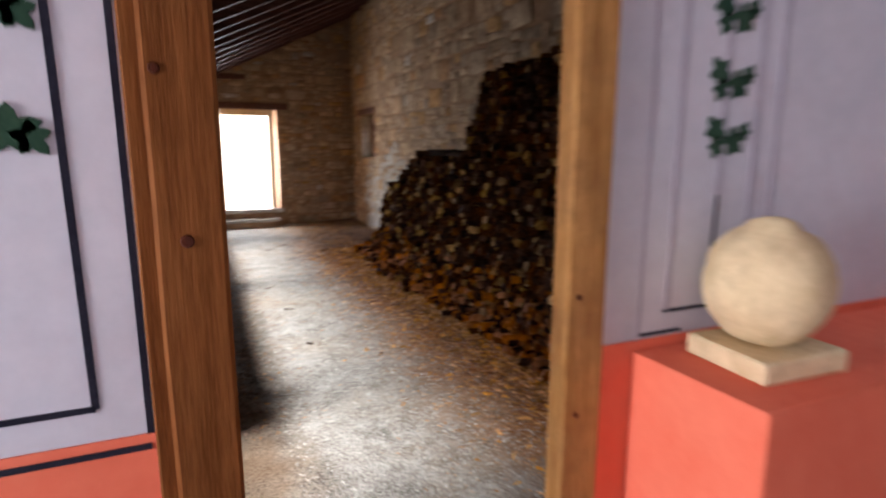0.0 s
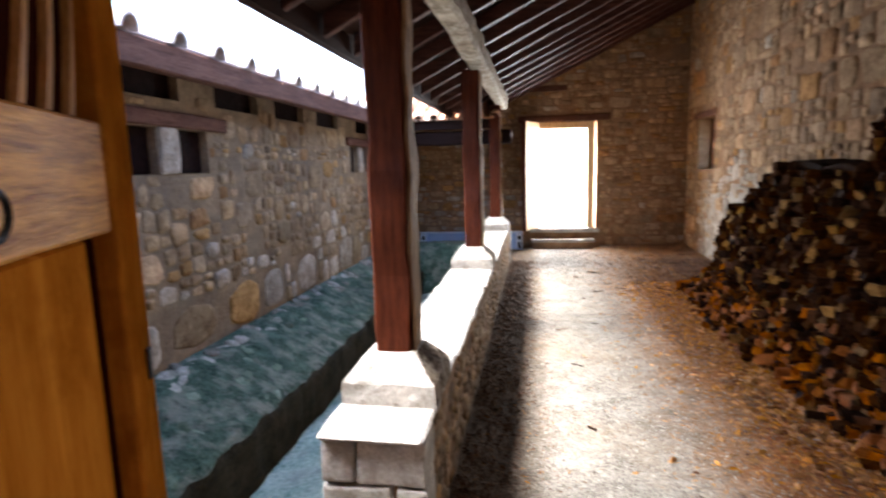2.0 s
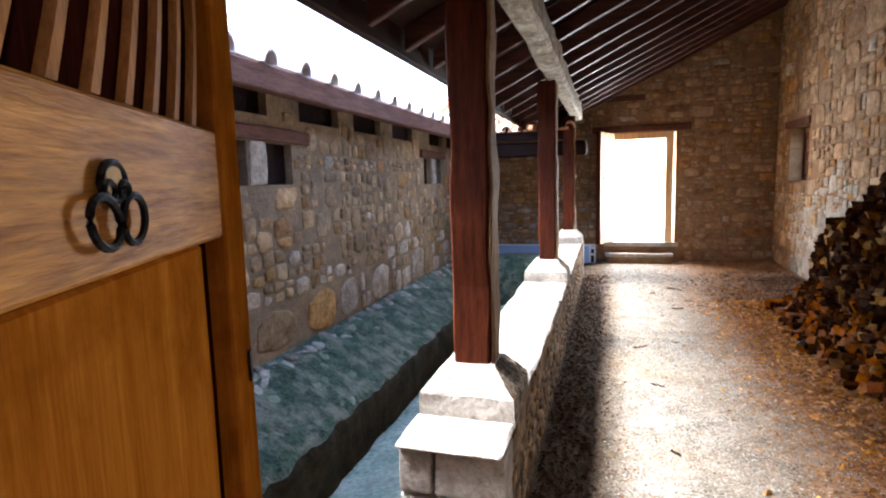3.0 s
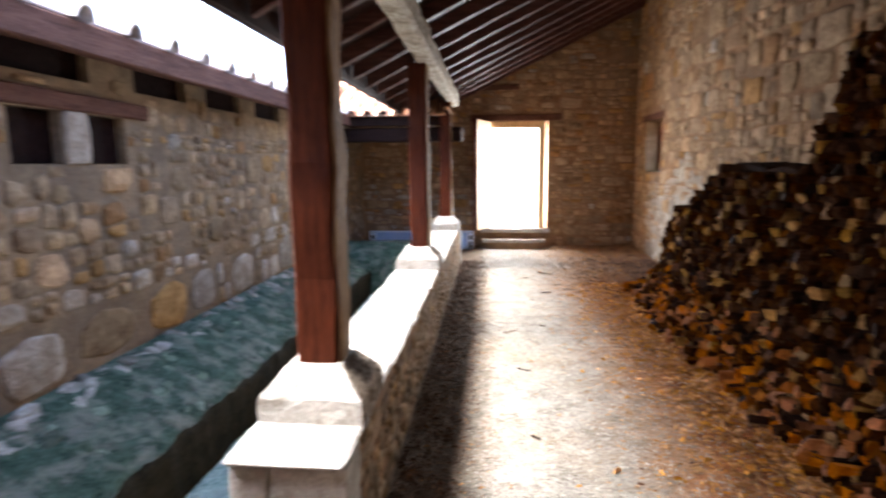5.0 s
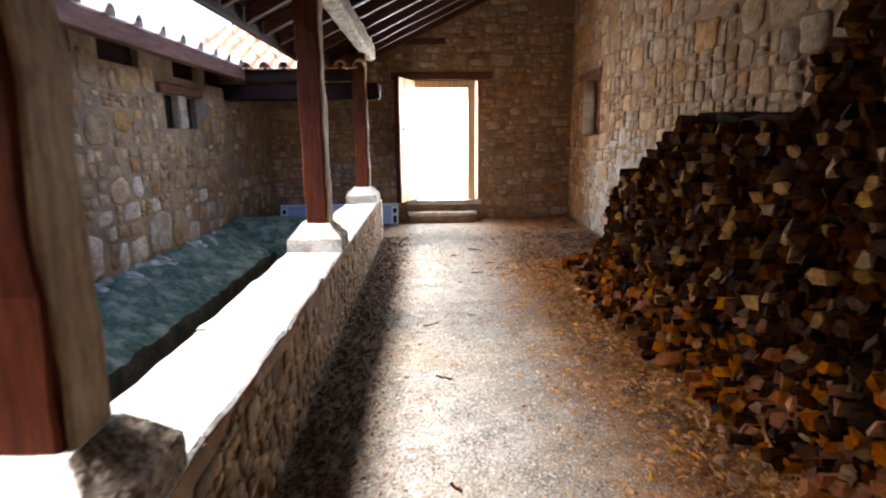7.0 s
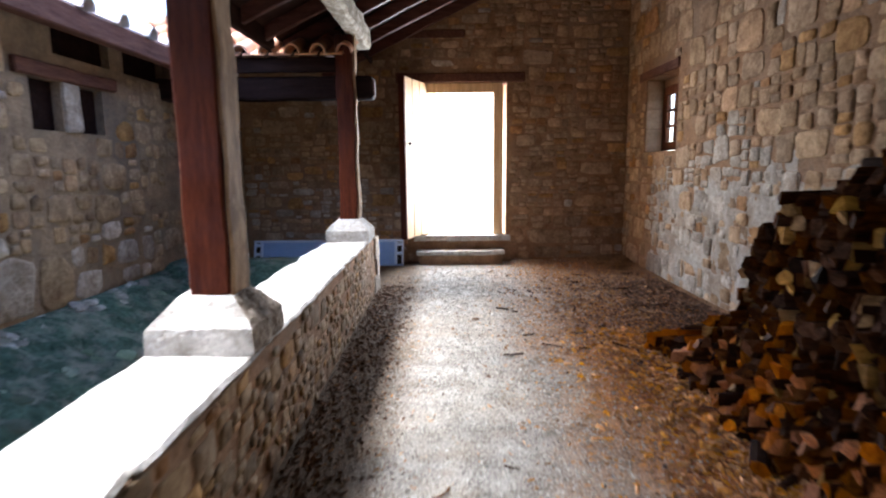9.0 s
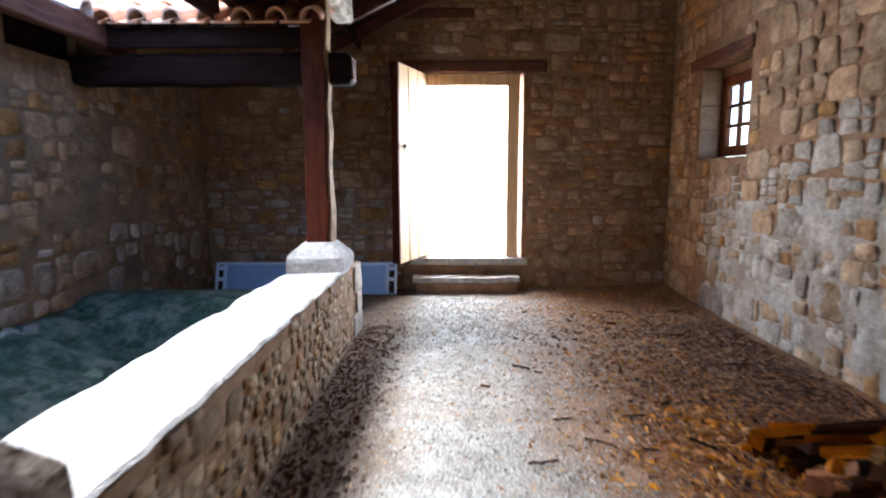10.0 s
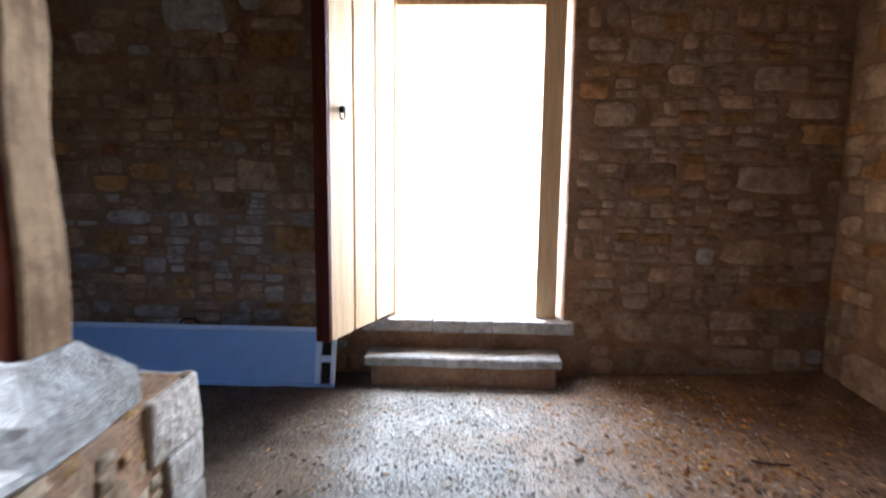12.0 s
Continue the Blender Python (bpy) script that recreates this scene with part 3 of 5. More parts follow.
rubble(wall_end, (LEFT, END, 0.02), (1, 0, 0), (0, -1, 0), RIGHT - LEFT, 4.3, [(0.50 - LEFT, 1.78 - LEFT, 0.0, HEAD + 0.14), (0.3 - LEFT, 2.0 - LEFT, HEAD, HEAD + 0.13)], 12, (0, 6, 2.9),
       keep=lambda p, z: z < roof_z(p.x) - 0.02, courses=(0.07, 0.09, 0.12, 0.15), long=3.0, depth=0.008, tight=(0.74, 0.98), limed=lambda p: 0.4 if p.x < 0.5 and p.z < 1.15 else 0.03)
rubble(wall_left, (LEFT, END, 0.1), (0, -1, 0), (1, 0, 0), END - 2.0, 2.1, [(END - b - 0.02, END - a + 0.02, c - 0.1, d - 0.08) for a, b, c, d in WIN_L]
       + [(END - 5.6, END - 4.3, 1.79, 1.92), (END - 9.55, END - 8.45, 1.79, 1.92), (END - 5.05, END - 4.8, 1.5, 1.83), (END - 9.08, END - 8.92, 1.55, 1.85)] + [(END - b, END - a, c - 0.12, 2.3) for a, b, c in HOLLOWS], 13, (1.0, 8.5, 2.2), depth=0.012, tight=(0.74, 0.98),
       limed=lambda p: 0.5 if p.z < 0.85 else 0.03, skip=0.14, coursed=False)

# old lime render smeared over the foot of the right-hand wall, worn through to the stones
bm = bmesh.new()
rows = []
for j in range(71):
    row = []
    for i in range(211):
        yy, z = 7.3 + 4.9 * i / 210, 0.0 + 1.75 * j / 70
        p = Vector((0, yy, z))
        edge = min(1.0, (yy - 7.3) / 0.5, (12.2 - yy) / 1.2, (1.75 - z) / 0.7)
        lift = 0.010 * noise.noise(p * 2.3) + 0.012 * noise.noise(p * 7) + 0.006 * noise.noise(p * 19) + 0.006 - 0.03 * (1 - max(edge, 0.0))
        row.append(bm.verts.new((RIGHT - max(lift, -0.012), yy, z)))
    rows.append(row)
for r, q in zip(rows, rows[1:]):
    for i in range(210):
        bm.faces.new((r[i], q[i], q[i + 1], r[i + 1]))
bmesh.ops.delete(bm, geom=[f for f in bm.faces if all(v.co.x > RIGHT + 0.003 for v in f.verts) or 10.76 < f.calc_center_median().y < 11.74 and f.calc_center_median().z > 1.40], context="FACES")
structure("lime_render", bm, M_RENDER, "worn pale lime render smeared over the wall stones", "render", smooth=True)

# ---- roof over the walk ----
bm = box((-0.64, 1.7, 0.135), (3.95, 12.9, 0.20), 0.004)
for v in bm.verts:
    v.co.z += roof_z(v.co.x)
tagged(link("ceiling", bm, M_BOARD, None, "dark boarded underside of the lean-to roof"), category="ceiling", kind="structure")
y = 2.05
while y < 12.3:
    bm = box((-0.60, y - 0.03, 0.0), (3.5, y + 0.03, 0.13), 0.008, 0.012, cuts=14, seed=y)
    for v in bm.verts:
        v.co.z += roof_z(v.co.x)
    tagged(link("rafter", bm, M_ROOF_WOOD, None, "dark stained roof rafter"), category="rafter", group="rafters of the lean-to roof", kind="structure")
    y += 0.56
purlin = thing("purlin", "long weathered whitish timber beam carried by the posts", "beam")
part("beam", box((0.005, 1.95, 2.50), (0.175, 10.93, 2.70), 0.025, 0.024, cuts=40, seed=2), M_PURLIN, purlin)

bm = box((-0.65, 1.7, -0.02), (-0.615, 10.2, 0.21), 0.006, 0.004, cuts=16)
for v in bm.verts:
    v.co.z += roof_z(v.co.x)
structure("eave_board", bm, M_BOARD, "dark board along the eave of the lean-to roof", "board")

# ---- roof of the left-hand range: eave beam and tile ends ----
structure("eave_beam", box((-1.52, 1.9, 2.17), (-1.43, 10.6, 2.33), 0.01, 0.01, cuts=20), M_EAVE, "grey brown timber along the eaves of the left roof", "beam")
bm = box((-3.2, 1.9, 0), (-1.46, 10.6, 0.05))
for v in bm.verts:
    v.co.z += 2.27 + (-1.43 - v.co.x) * 0.16
structure("roof_left", bm, M_BOARD, "tiled roof over the left-hand range", "roof")

# ---- low wall with slabs ----
low_wall = structure("low_wall", box((-0.19, 3.53, -0.5), (0.19, 10.80, 0.571), 0.01, 0.01, cuts=20), M_MORTAR, "low stone wall topped with white slabs", "wall")
rubble(low_wall, (0.19, 3.5, 0.0), (0, 1, 0), (1, 0, 0), 7.33, 0.575, [], 21, (0, 8, 1), big=0.72, depth=0.008, tight=(0.84, 1.0), courses=(0.07, 0.09, 0.12), long=1.8)


def slab(y0, y1, seed):
    return box((-0.212, y0, 0.573), (0.200, y1 - 0.006, 0.60), 0.012, 0.018, cuts=9, seed=seed)


rng = random.Random(3)
y = 3.46
while y < 10.52:
    y2 = min(y + rng.uniform(0.75, 1.1), 10.53)
    if 10.53 - y2 < 0.4:
        y2 = 10.53
    part("coping_slab", slab(y, y2, y), M_DRESSED, low_wall, "white limestone coping slab")
    y = y2 + 0.001


def post(y0, seed):
    """A stained post on a stone base with a sloped shoulder."""
    t = thing("roof_post", "dark red brown timber roof post standing on a white stone block", "post", "posts along the low wall")
    bm = bmesh.new()
    w, d, c = 0.205, 0.195, y0
    rings = []
    for z, k in ((0.60, 1.0), (0.63, 1.0), (0.665, 1.0), (0.70, 0.99), (0.725, 0.88), (0.75, 0.77), (0.78, 0.64), (0.805, 0.52)):
        ring = []
        for i in range(36):
            side, f = divmod(i, 9)
            a = (-1, -1), (1, -1), (1, 1), (-1, 1)
            p, q = a[side], a[(side + 1) % 4]
            x = (p[0] + (q[0] - p[0]) * f / 9) * w * k
            yy = (p[1] + (q[1] - p[1]) * f / 9) * d * k + c
            ring.append(bm.verts.new(Vector((x, yy, z)) + noise.noise_vector(Vector((x * 9, yy * 9, z * 9 + seed))) * 0.008 + noise.noise_vector(Vector((x * 34, yy * 34, z * 34 + seed))) * 0.0045))
        rings.append(ring)
    for r, s in zip(rings, rings[1:]):
        for i in range(36):
            f = bm.faces.new((r[i], r[(i + 1) % 36], s[(i + 1) % 36], s[i]))
            f.material_index = 1 if 9 <= i < 18 and seed < 5 else 0
    bm.faces.new(rings[-1])
    bm.faces.new(rings[0][::-1])
    part("stone_base", bm, [M_DRESSED, M_CRUST], t, "white limestone block with sloped shoulders")
    part("shaft", box((-0.076, c - 0.08, 0.80), (0.084, c + 0.095, 2.50), 0.008, 0.012, cuts=14, seed=seed), M_STAIN_WOOD, t)
    part("bare_side", box((0.083, c - 0.066, 0.80), (0.100, c + 0.092, 2.50), 0.006, 0.016, cuts=26, seed=seed + 5), M_BARE_WOOD, t, "weathered bare wood on one side of the post")
    return t


for i, y0 in enumerate((3.94, 7.10, 10.30)):
    post(y0, i * 2.7)

# ---- drain channel along the left wall ----
bm = bmesh.new()
prof = [(-1.75, 0.29), (-1.68, 0.28), (-1.62, 0.26), (-1.55, 0.235), (-1.48, 0.20), (-1.41, 0.165), (-1.34, 0.13), (-1.27, 0.095), (-1.2, 0.06), (-1.14, 0.03), (-1.09, -0.01), (-1.07, -0.06), (-1.07, -0.5)]
rows = []
for j in range(0, 281):
    yy = 1.9 + 8.4 * j / 280
    rows.append([bm.verts.new(Vector((x, yy, z + 0.06)) + (noise.noise_vector(Vector((x * 5, yy * 5, z * 5))) * 0.030 + noise.noise_vector(Vector((x * 14, yy * 14, z * 14))) * 0.014) * (1 if i else 0)) for i, (x, z) in enumerate(prof)])
for r, s in zip(rows, rows[1:]):
    for i in range(len(prof) - 1):
        f = bm.faces.new((r[i], r[i + 1], s[i + 1], s[i]))
        # Darker tone on the ledge's front edge and vertical side.
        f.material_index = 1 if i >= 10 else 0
bm.faces.new(rows[0][::-1] + [])
bm.faces.new(rows[-1])
ledge = structure("channel_ledge", bm, [M_MOSS, M_LEDGE_SIDE], "sloping mossy stone ledge along the drain channel", "ledge", smooth=True)
bm = bmesh.new()
bmesh.ops.create_grid(bm, x_segments=10, y_segments=90, size=0.5, matrix=Matrix.Translation((-0.66, 6.2, -0.26)) @ Matrix.Diagonal((0.98, 8.6, 1, 1)))
for v in bm.verts:
    v.co.z += noise.noise(v.co * 3) * 0.02 + (v.co.x + 0.66) * 0.12
structure("channel_floor", bm, M_CHANNEL, "wet pale green floor of the drain channel", "channel", smooth=True)

# ---- end door ----
structure("door_lintel", box((0.30, END - 0.03, HEAD), (1.98, END + 0.3, HEAD + 0.12), 0.01, 0.01, cuts=6), M_EAVE, "old timber lintel over the end doorway", "lintel")
end_door = thing("door_1", "pale boarded wooden door standing open into the walk", "door", kind="structure")
part("frame_post", box((0.585, END + 0.03, SILL), (0.70, END + 0.15, HEAD - 0.005), 0.006), M_LEAF_WOOD, end_door)
part("frame_post", box((1.572, END + 0.03, SILL), (1.70, END + 0.15, HEAD - 0.005), 0.006), M_LEAF_WOOD, end_door)
part("frame_head", box((0.702, END + 0.03, HEAD - 0.13), (1.571, END + 0.15, HEAD - 0.005), 0.006), M_LEAF_WOOD, end_door)
M_HINGE = Matrix.Translation((0.66, END + 0.02, 0)) @ Matrix.Rotation(radians(-109.7), 4, "Z")
LEAF = 0.70
for k in range(3):
    a, b = 0.01 + k * LEAF / 3, (k + 1) * LEAF / 3 - 0.005
    end_board = part("board", turned(box((a, 0.0, SILL + 0.03), (b, 0.035, HEAD - 0.01), 0.004, 0.003, cuts=6), M_HINGE), M_LEAF_WOOD, end_door)
part("edge_strip", turned(box((LEAF - 0.002, -0.04, SILL + 0.03), (LEAF + 0.03, 0.04, HEAD - 0.01), 0.004), M_HINGE), M_STAIN_WOOD, end_door, "red brown closing edge")

sill = thing("door_sill", "pale stone sill of the end doorway", "sill", kind="structure")
for k, (a, b) in enumerate(((0.50, 0.93), (0.937, 1.30), (1.307, 1.80))):
    part("sill_stone", box((a, END - 0.06, SILL - 0.08), (b, END + 0.5, SILL), 0.008, 0.008, cuts=3, seed=k), M_DRESSED, sill)
step = thing("door_step", "worn pale stone step below the end doorway", "step", kind="structure")
part("tread", box((0.54, 12.18, 0.125), (1.71, END - 0.002, 0.185), 0.01, 0.01, cuts=8), M_DRESSED, step)
part("riser", box((0.575, 12.20, -0.02), (1.68, END - 0.002, 0.124), 0.01, 0.01, cuts=6), M_MORTAR, step, "mortared stone riser")

# ---- painted room in front of the doorway ----
IN_F = 0.04
structure("room_floor", box((-4.7, -3.2, -0.2), (3.4, 1.62, IN_F)), M_DRESSED, "pale stone floor of the painted room", "floor")
tagged(link("room_ceiling", box((-4.7, -3.2, 2.9), (3.4, 1.6, 3.0)), M_WHITE, None, "plain pale ceiling"), category="ceiling", kind="structure")
structure("room_wall_back", box((-4.7, -3.3, 0), (3.4, -3.2, 2.9)), M_WHITE, "plain pale wall", "wall")
structure("room_wall_right", box((3.3, -3.2, 0), (3.4, 1.55, 2.9)), M_WHITE, "plain pale wall", "wall")
# Unseen wall, its opening added for the room's fill lamp.
structure("room_wall_left", slab_wall((-4.5, -3.2, 0), (0, 1, 0), (1, 0, 0), 4.75, 2.9, [(3.3, 4.4, 0.7, 2.1)], 0.2), M_WHITE, "unseen pale wall with an opening added for the fill light", "wall")
DADO = 1.03
def painted_wall(name, x0, x1, face, label):
    """A painted wall right or left of the doorway: plaster above, red below."""
    w = thing(name, label, "wall", kind="structure")
    plaster = part("plaster", box((x0, face, DADO), (x1, face + 0.10, 2.9)), M_WHITE, w)
    part("dado", box((x0, face - 0.003, IN_F - 0.1), (x1, face + 0.10, DADO - 0.001)), M_RED, w, "red painted dado")
    return w, plaster


FACE = 1.58
wall_l, wl = painted_wall("wall_front_left", -4.7, 0.098, FACE, "white painted plaster wall with black lines above a red dado")
wall_r, wr = painted_wall("wall_front_right", 1.198, 3.4, FACE + 0.04, "white painted plaster wall with mauve lines and ivy above a red dado")
part("plaster", box((0.0985, FACE, 2.302), (1.1975, FACE + 0.10, 2.9)), M_WHITE, wall_l)
structure("wall_front_upper", slab_wall((3.83, 1.895, -0.1), (-1, 0, 0), (0, 1, 0), 6.1, 4.6, [(3.83 - 1.33, 3.83 - 0.02, 0.1, 2.4)], 0.05, lambda p: max(roof_z(p.x) + 0.1, 2.9)), M_MORTAR, "stone wall round the doorway", "wall")


def line(parent, x0, z0, x1, z1, y, material, width):
    """A painted line on the plaster, from point to point."""
    a, b = Vector((x0, y - 0.0025, z0)), Vector((x1, y - 0.0025, z1))
    d = (b - a).normalized()
    s = Vector((-d.z, 0, d.x)) * width / 2
    bm = bmesh.new()
    top = [bm.verts.new(p) for p in (a - s, b - s, b + s, a + s)]
    back = [bm.verts.new(v.co + Vector((0, 0.004, 0))) for v in top]
    bm.faces.new(top)
    for i in range(4):
        bm.faces.new((top[i], top[(i + 1) % 4], back[(i + 1) % 4], back[i]))
    bmesh.ops.recalc_face_normals(bm, faces=bm.faces)
    return part("painted_line", bm, material, parent)


line(wl, 0.088, 1.0, 0.080, 2.9, FACE, M_LINE, 0.012)
line(wl, -2.0, 1.002, 0.088, 1.004, FACE - 0.003, M_LINE, 0.012)
line(wl, 0.002, 1.095, -0.02, 2.9, FACE, M_LINE, 0.013)
line(wl, -2.0, 1.092, 0.002, 1.095, FACE, M_LINE, 0.012)
FR2 = FACE + 0.04
line(wr, 1.335, DADO + 0.008, 1.335, 2.9, FR2, M_GREY_LINE, 0.014)
line(wr, 1.335, DADO + 0.012, 1.50, DADO + 0.012, FR2, M_LINE, 0.010)
line(wr, 1.44, DADO + 0.07, 1.44, 2.9, FR2, M_GREY_LINE, 0.022)
line(wr, 1.425, DADO + 0.075, 1.68, DADO + 0.075, FR2, M_LINE, 0.010)
line(wr, 1.605, 1.44, 1.618, 2.9, FR2, M_GREY_LINE, 0.026)
line(wr, 1.598, 1.10, 1.605, 1.44, FR2, M_LINE, 0.012)
line(wr, 1.745, 1.1, 1.745, 2.9, FR2, M_GREY_LINE, 0.026)
line(wr, 1.835, 1.1, 1.835, 2.9, FR2, M_GREY_LINE, 0.026)


def ivy(parent, x, z, y, size, turn):
    """A painted ivy leaf of five lobes."""
    bm = bmesh.new()
    ring = []
    for k in range(20):
        a = k * math.tau / 20
        r = size * (0.60 + 0.55 * abs(((a * 5 / math.tau) % 1) - 0.5) * 2 * (1.15 if k % 20 < 3 or k > 17 else 0.85))
        ring.append(bm.verts.new((x + r * math.cos(a + turn), y - 0.0045, z + r * math.sin(a + turn))))
    bm.faces.new(ring)
    back = [bm.verts.new(v.co + Vector((0, 0.006, 0))) for v in ring]
    for i in range(20):
        bm.faces.new((ring[i], ring[(i + 1) % 20], back[(i + 1) % 20], back[i]))
    bmesh.ops.recalc_face_normals(bm, faces=bm.faces)
    return part("ivy_leaf", bm, M_IVY, parent, "dark green painted ivy leaf")


for z in (1.614, 1.775, 1.955, 2.13):
    ivy(wr, 1.575, z + 0.012, FR2, 0.040, 2.2)
    ivy(wr, 1.582, z - 0.035, FR2, 0.030, 4.4)
    ivy(wr, 1.650, z - 0.020, FR2, 0.043, 0.5)
    ivy(wr, 1.690, z + 0.010, FR2, 0.026, 1.2)
    line(wr, 1.58, z - 0.012, 1.68, z - 0.004, FR2, M_IVY, 0.007)
for z in (1.60, 1.80, 2.0):
    ivy(wl, -0.075, z, FACE, 0.042, 0.3)
    ivy(wl, -0.045, z - 0.012, FACE, 0.030, 5.4)

LEDGE = 1.0
ledge_block = structure("ledge_block", box((1.315, 1.19, IN_F - 0.02), (3.35, FR2 - 0.006, LEDGE), 0.006, seg=2), M_RED, "red painted low ledge beside the doorway", "ledge")

# stone ball on its slab
slab_m = Matrix.Translation((1.585, 1.41, LEDGE)) @ Matrix.Rotation(radians(-4), 4, "Z")
stone_ball = thing("stone_ball", "cream carved stone ball on a square slab on the red ledge", "ornament")
part("slab", turned(box((-0.145, -0.13, 0.001), (0.145, 0.13, 0.060), 0.006, 0.003, cuts=3), slab_m), M_BALL, stone_ball)
bm = bmesh.new()
bmesh.ops.create_uvsphere(bm, u_segments=40, v_segments=26, radius=0.155)
for v in bm.verts:
    n = v.co.normalized()
    v.co += n * noise.noise(n * 2.2) * 0.008
    v.co.z += 0.010 if n.z > 0.93 else 0
    if abs(n.z - 0.18 + 0.05 * math.sin(math.atan2(n.y, n.x) * 2)) < 0.035:
        v.co -= n * 0.004
    v.co.z = max(v.co.z, -0.142)
part("ball", turned(bm, Matrix.Translation((1.595, 1.43, LEDGE + 0.060 + 0.156)) @ Matrix.Diagonal((1.03, 1.03, 1.1, 1))), M_BALL, stone_ball, smooth=True)

# ---- doorway and its open leaf ----
doorway = thing("door_2", "varnished pine door frame with its leaf standing open", "door", kind="structure")
# Left post and stop take the darker pine that carries their shade.
part("frame_post", box((0.098, 1.541, IN_F), (0.165, 1.68, 2.16), 0.004, 0.002, cuts=6), M_JAMB_SHADED, doorway, "pine post with its shade put into a darker brown")
part("door_stop", box((0.128, 1.50, IN_F), (0.246, 1.540, 2.16), 0.008, 0.003, cuts=8), M_JAMB_SHADED, doorway, "pine door stop with its shade put into a darker brown")
part("frame_post", box((1.058, 1.585, IN_F), (1.187, 1.66, 2.16), 0.008, 0.003, cuts=8), M_JAMB, doorway)
part("frame_head", box((0.098, 1.52, 2.162), (1.187, 1.66, 2.30), 0.008), M_JAMB, doorway)
for x, y, z, r in ((0.180, 1.4965, 1.41, 0.012), (0.150, 1.4965, 1.70, 0.010), (1.095, 1.5815, 1.19, 0.009), (1.10, 1.5815, 0.86, 0.009)):
    bm = bmesh.new()
    bmesh.ops.create_cone(bm, cap_ends=True, segments=12, radius1=r, radius2=r * 0.8, depth=0.004, matrix=Matrix.Translation((x, y + 0.002, z)) @ Matrix.Rotation(radians(90), 4, "X"))
    part("wood_knot", bm, M_STAIN_WOOD, doorway, "dark knot in the pine")
structure("threshold", box((0.12, 1.5, -0.05), (1.15, 1.97, IN_F + 0.015), 0.012, 0.01, cuts=5), M_DRESSED, "worn stone threshold of the doorway", "threshold")

HX, HY = 0.187, 1.714
LEAF_M = Matrix.Translation((HX, HY, 0)) @ Matrix.Rotation(math.atan2(0.88, -0.38), 4, "Z")
W2 = 0.915      # leaf width; local x runs from the hinge, local -y faces the walk


def leaf_part(name, lo, hi, material, label="", bevel=0.005, rough=0.002, cuts=4):
    return part(name, turned(box(lo, hi, bevel, rough, cuts=cuts, seed=lo[2]), LEAF_M), material, doorway, label)


lock_stile = leaf_part("stile", (W2 - 0.14, -0.026, 0.07), (W2, 0.026, 2.14), M_PINE, cuts=10)
leaf_part("stile", (0.0, -0.026, 0.07), (0.10, 0.026, 2.14), M_PINE, cuts=10)
lock_rail = leaf_part("rail", (0.102, -0.022, 1.505), (W2 - 0.142, 0.022, 1.69), M_PINE_X, "light combed grain lock rail")
leaf_part("rail", (0.102, -0.022, 0.07), (W2 - 0.142, 0.022, 0.22), M_PINE_X)
leaf_part("rail", (0.102, -0.022, 2.04), (W2 - 0.142, 0.022, 2.14), M_PINE_X)
leaf_part("panel", (0.15, -0.012, 0.26), (W2 - 0.235, 0.008, 1.502), M_PINE, "orange brown recessed panel")
# Dark sheet in the panel groove puts the groove's shade into colour.
leaf_part("panel_backing", (0.102, 0.0085, 0.222), (W2 - 0.142, 0.014, 1.503), M_SHADOW_RED, "dark sheet standing for shade in the groove round the panel")
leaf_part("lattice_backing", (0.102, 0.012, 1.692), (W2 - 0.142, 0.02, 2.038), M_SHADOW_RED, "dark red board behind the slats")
n_slat = 8
for k in range(n_slat):
    x = 0.13 + (W2 - 0.365) * k / (n_slat - 1)
    bend, reach = 0.020, 0.12 - 0.07 * k / (n_slat - 1)
    bm = bmesh.new()
    rows = []
    for j in range(9):
        f = j / 8
        z = 1.692 + 0.346 * f
        xx = min(x + bend * math.sin(f * math.pi) + reach * f, W2 - 0.145)
        w = 0.0095 - 0.002 * math.sin(f * math.pi)
        rows.append([bm.verts.new((xx + sx * w, sy, z)) for sx, sy in ((-1, -0.016), (1, -0.016), (1, -0.004), (-1, -0.004))])
    for r, q in zip(rows, rows[1:]):
        for i in range(4):
            bm.faces.new((r[i], r[(i + 1) % 4], q[(i + 1) % 4], q[i]))
    bm.faces.new(rows[0][::-1])
    bm.faces.new(rows[-1])
    part("slat", turned(bm, LEAF_M), M_JAMB, doorway, "curved pine slat")


def ring(cx, cz, rx, rz, y, tilt=0.0, r=0.006):
    pts = [(cx + rx * math.cos(a) + tilt * math.sin(a) * rz, y, cz + rz * math.sin(a)) for a in [k * math.tau / 20 for k in range(21)]]
    return tube(pts, r, 6)


knock = merge(ring(0.325, 1.562, 0.030, 0.026, -0.032, -0.2, 0.0045), ring(0.390, 1.562, 0.028, 0.026, -0.032, 0.1, 0.0045), ring(0.342, 1.593, 0.011, 0.009, -0.030, 0, 0.004), ring(0.376, 1.593, 0.011, 0.009, -0.030, 0, 0.004), ring(0.357, 1.602, 0.026, 0.020, -0.028, 0, 0.0045))
part("ring_handle", turned(knock, LEAF_M), M_IRON, lock_rail, "pair of black iron rings")
bm = bmesh.new()
bmesh.ops.create_cone(bm, cap_ends=True, segments=20, radius1=0.021, radius2=0.018, depth=0.008, matrix=LEAF_M @ Matrix.Translation((0.357, -0.026, 1.603)) @ Matrix.Rotation(radians(90), 4, "X"))
part("ring_plate", bm, M_BALL, lock_rail, "pale round plate behind the rings")
leaf_part("latch", (W2 - 0.045, -0.032, 1.20), (W2 - 0.022, -0.0265, 1.265), M_IRON, "black iron latch plate", 0.003).parent = lock_stile
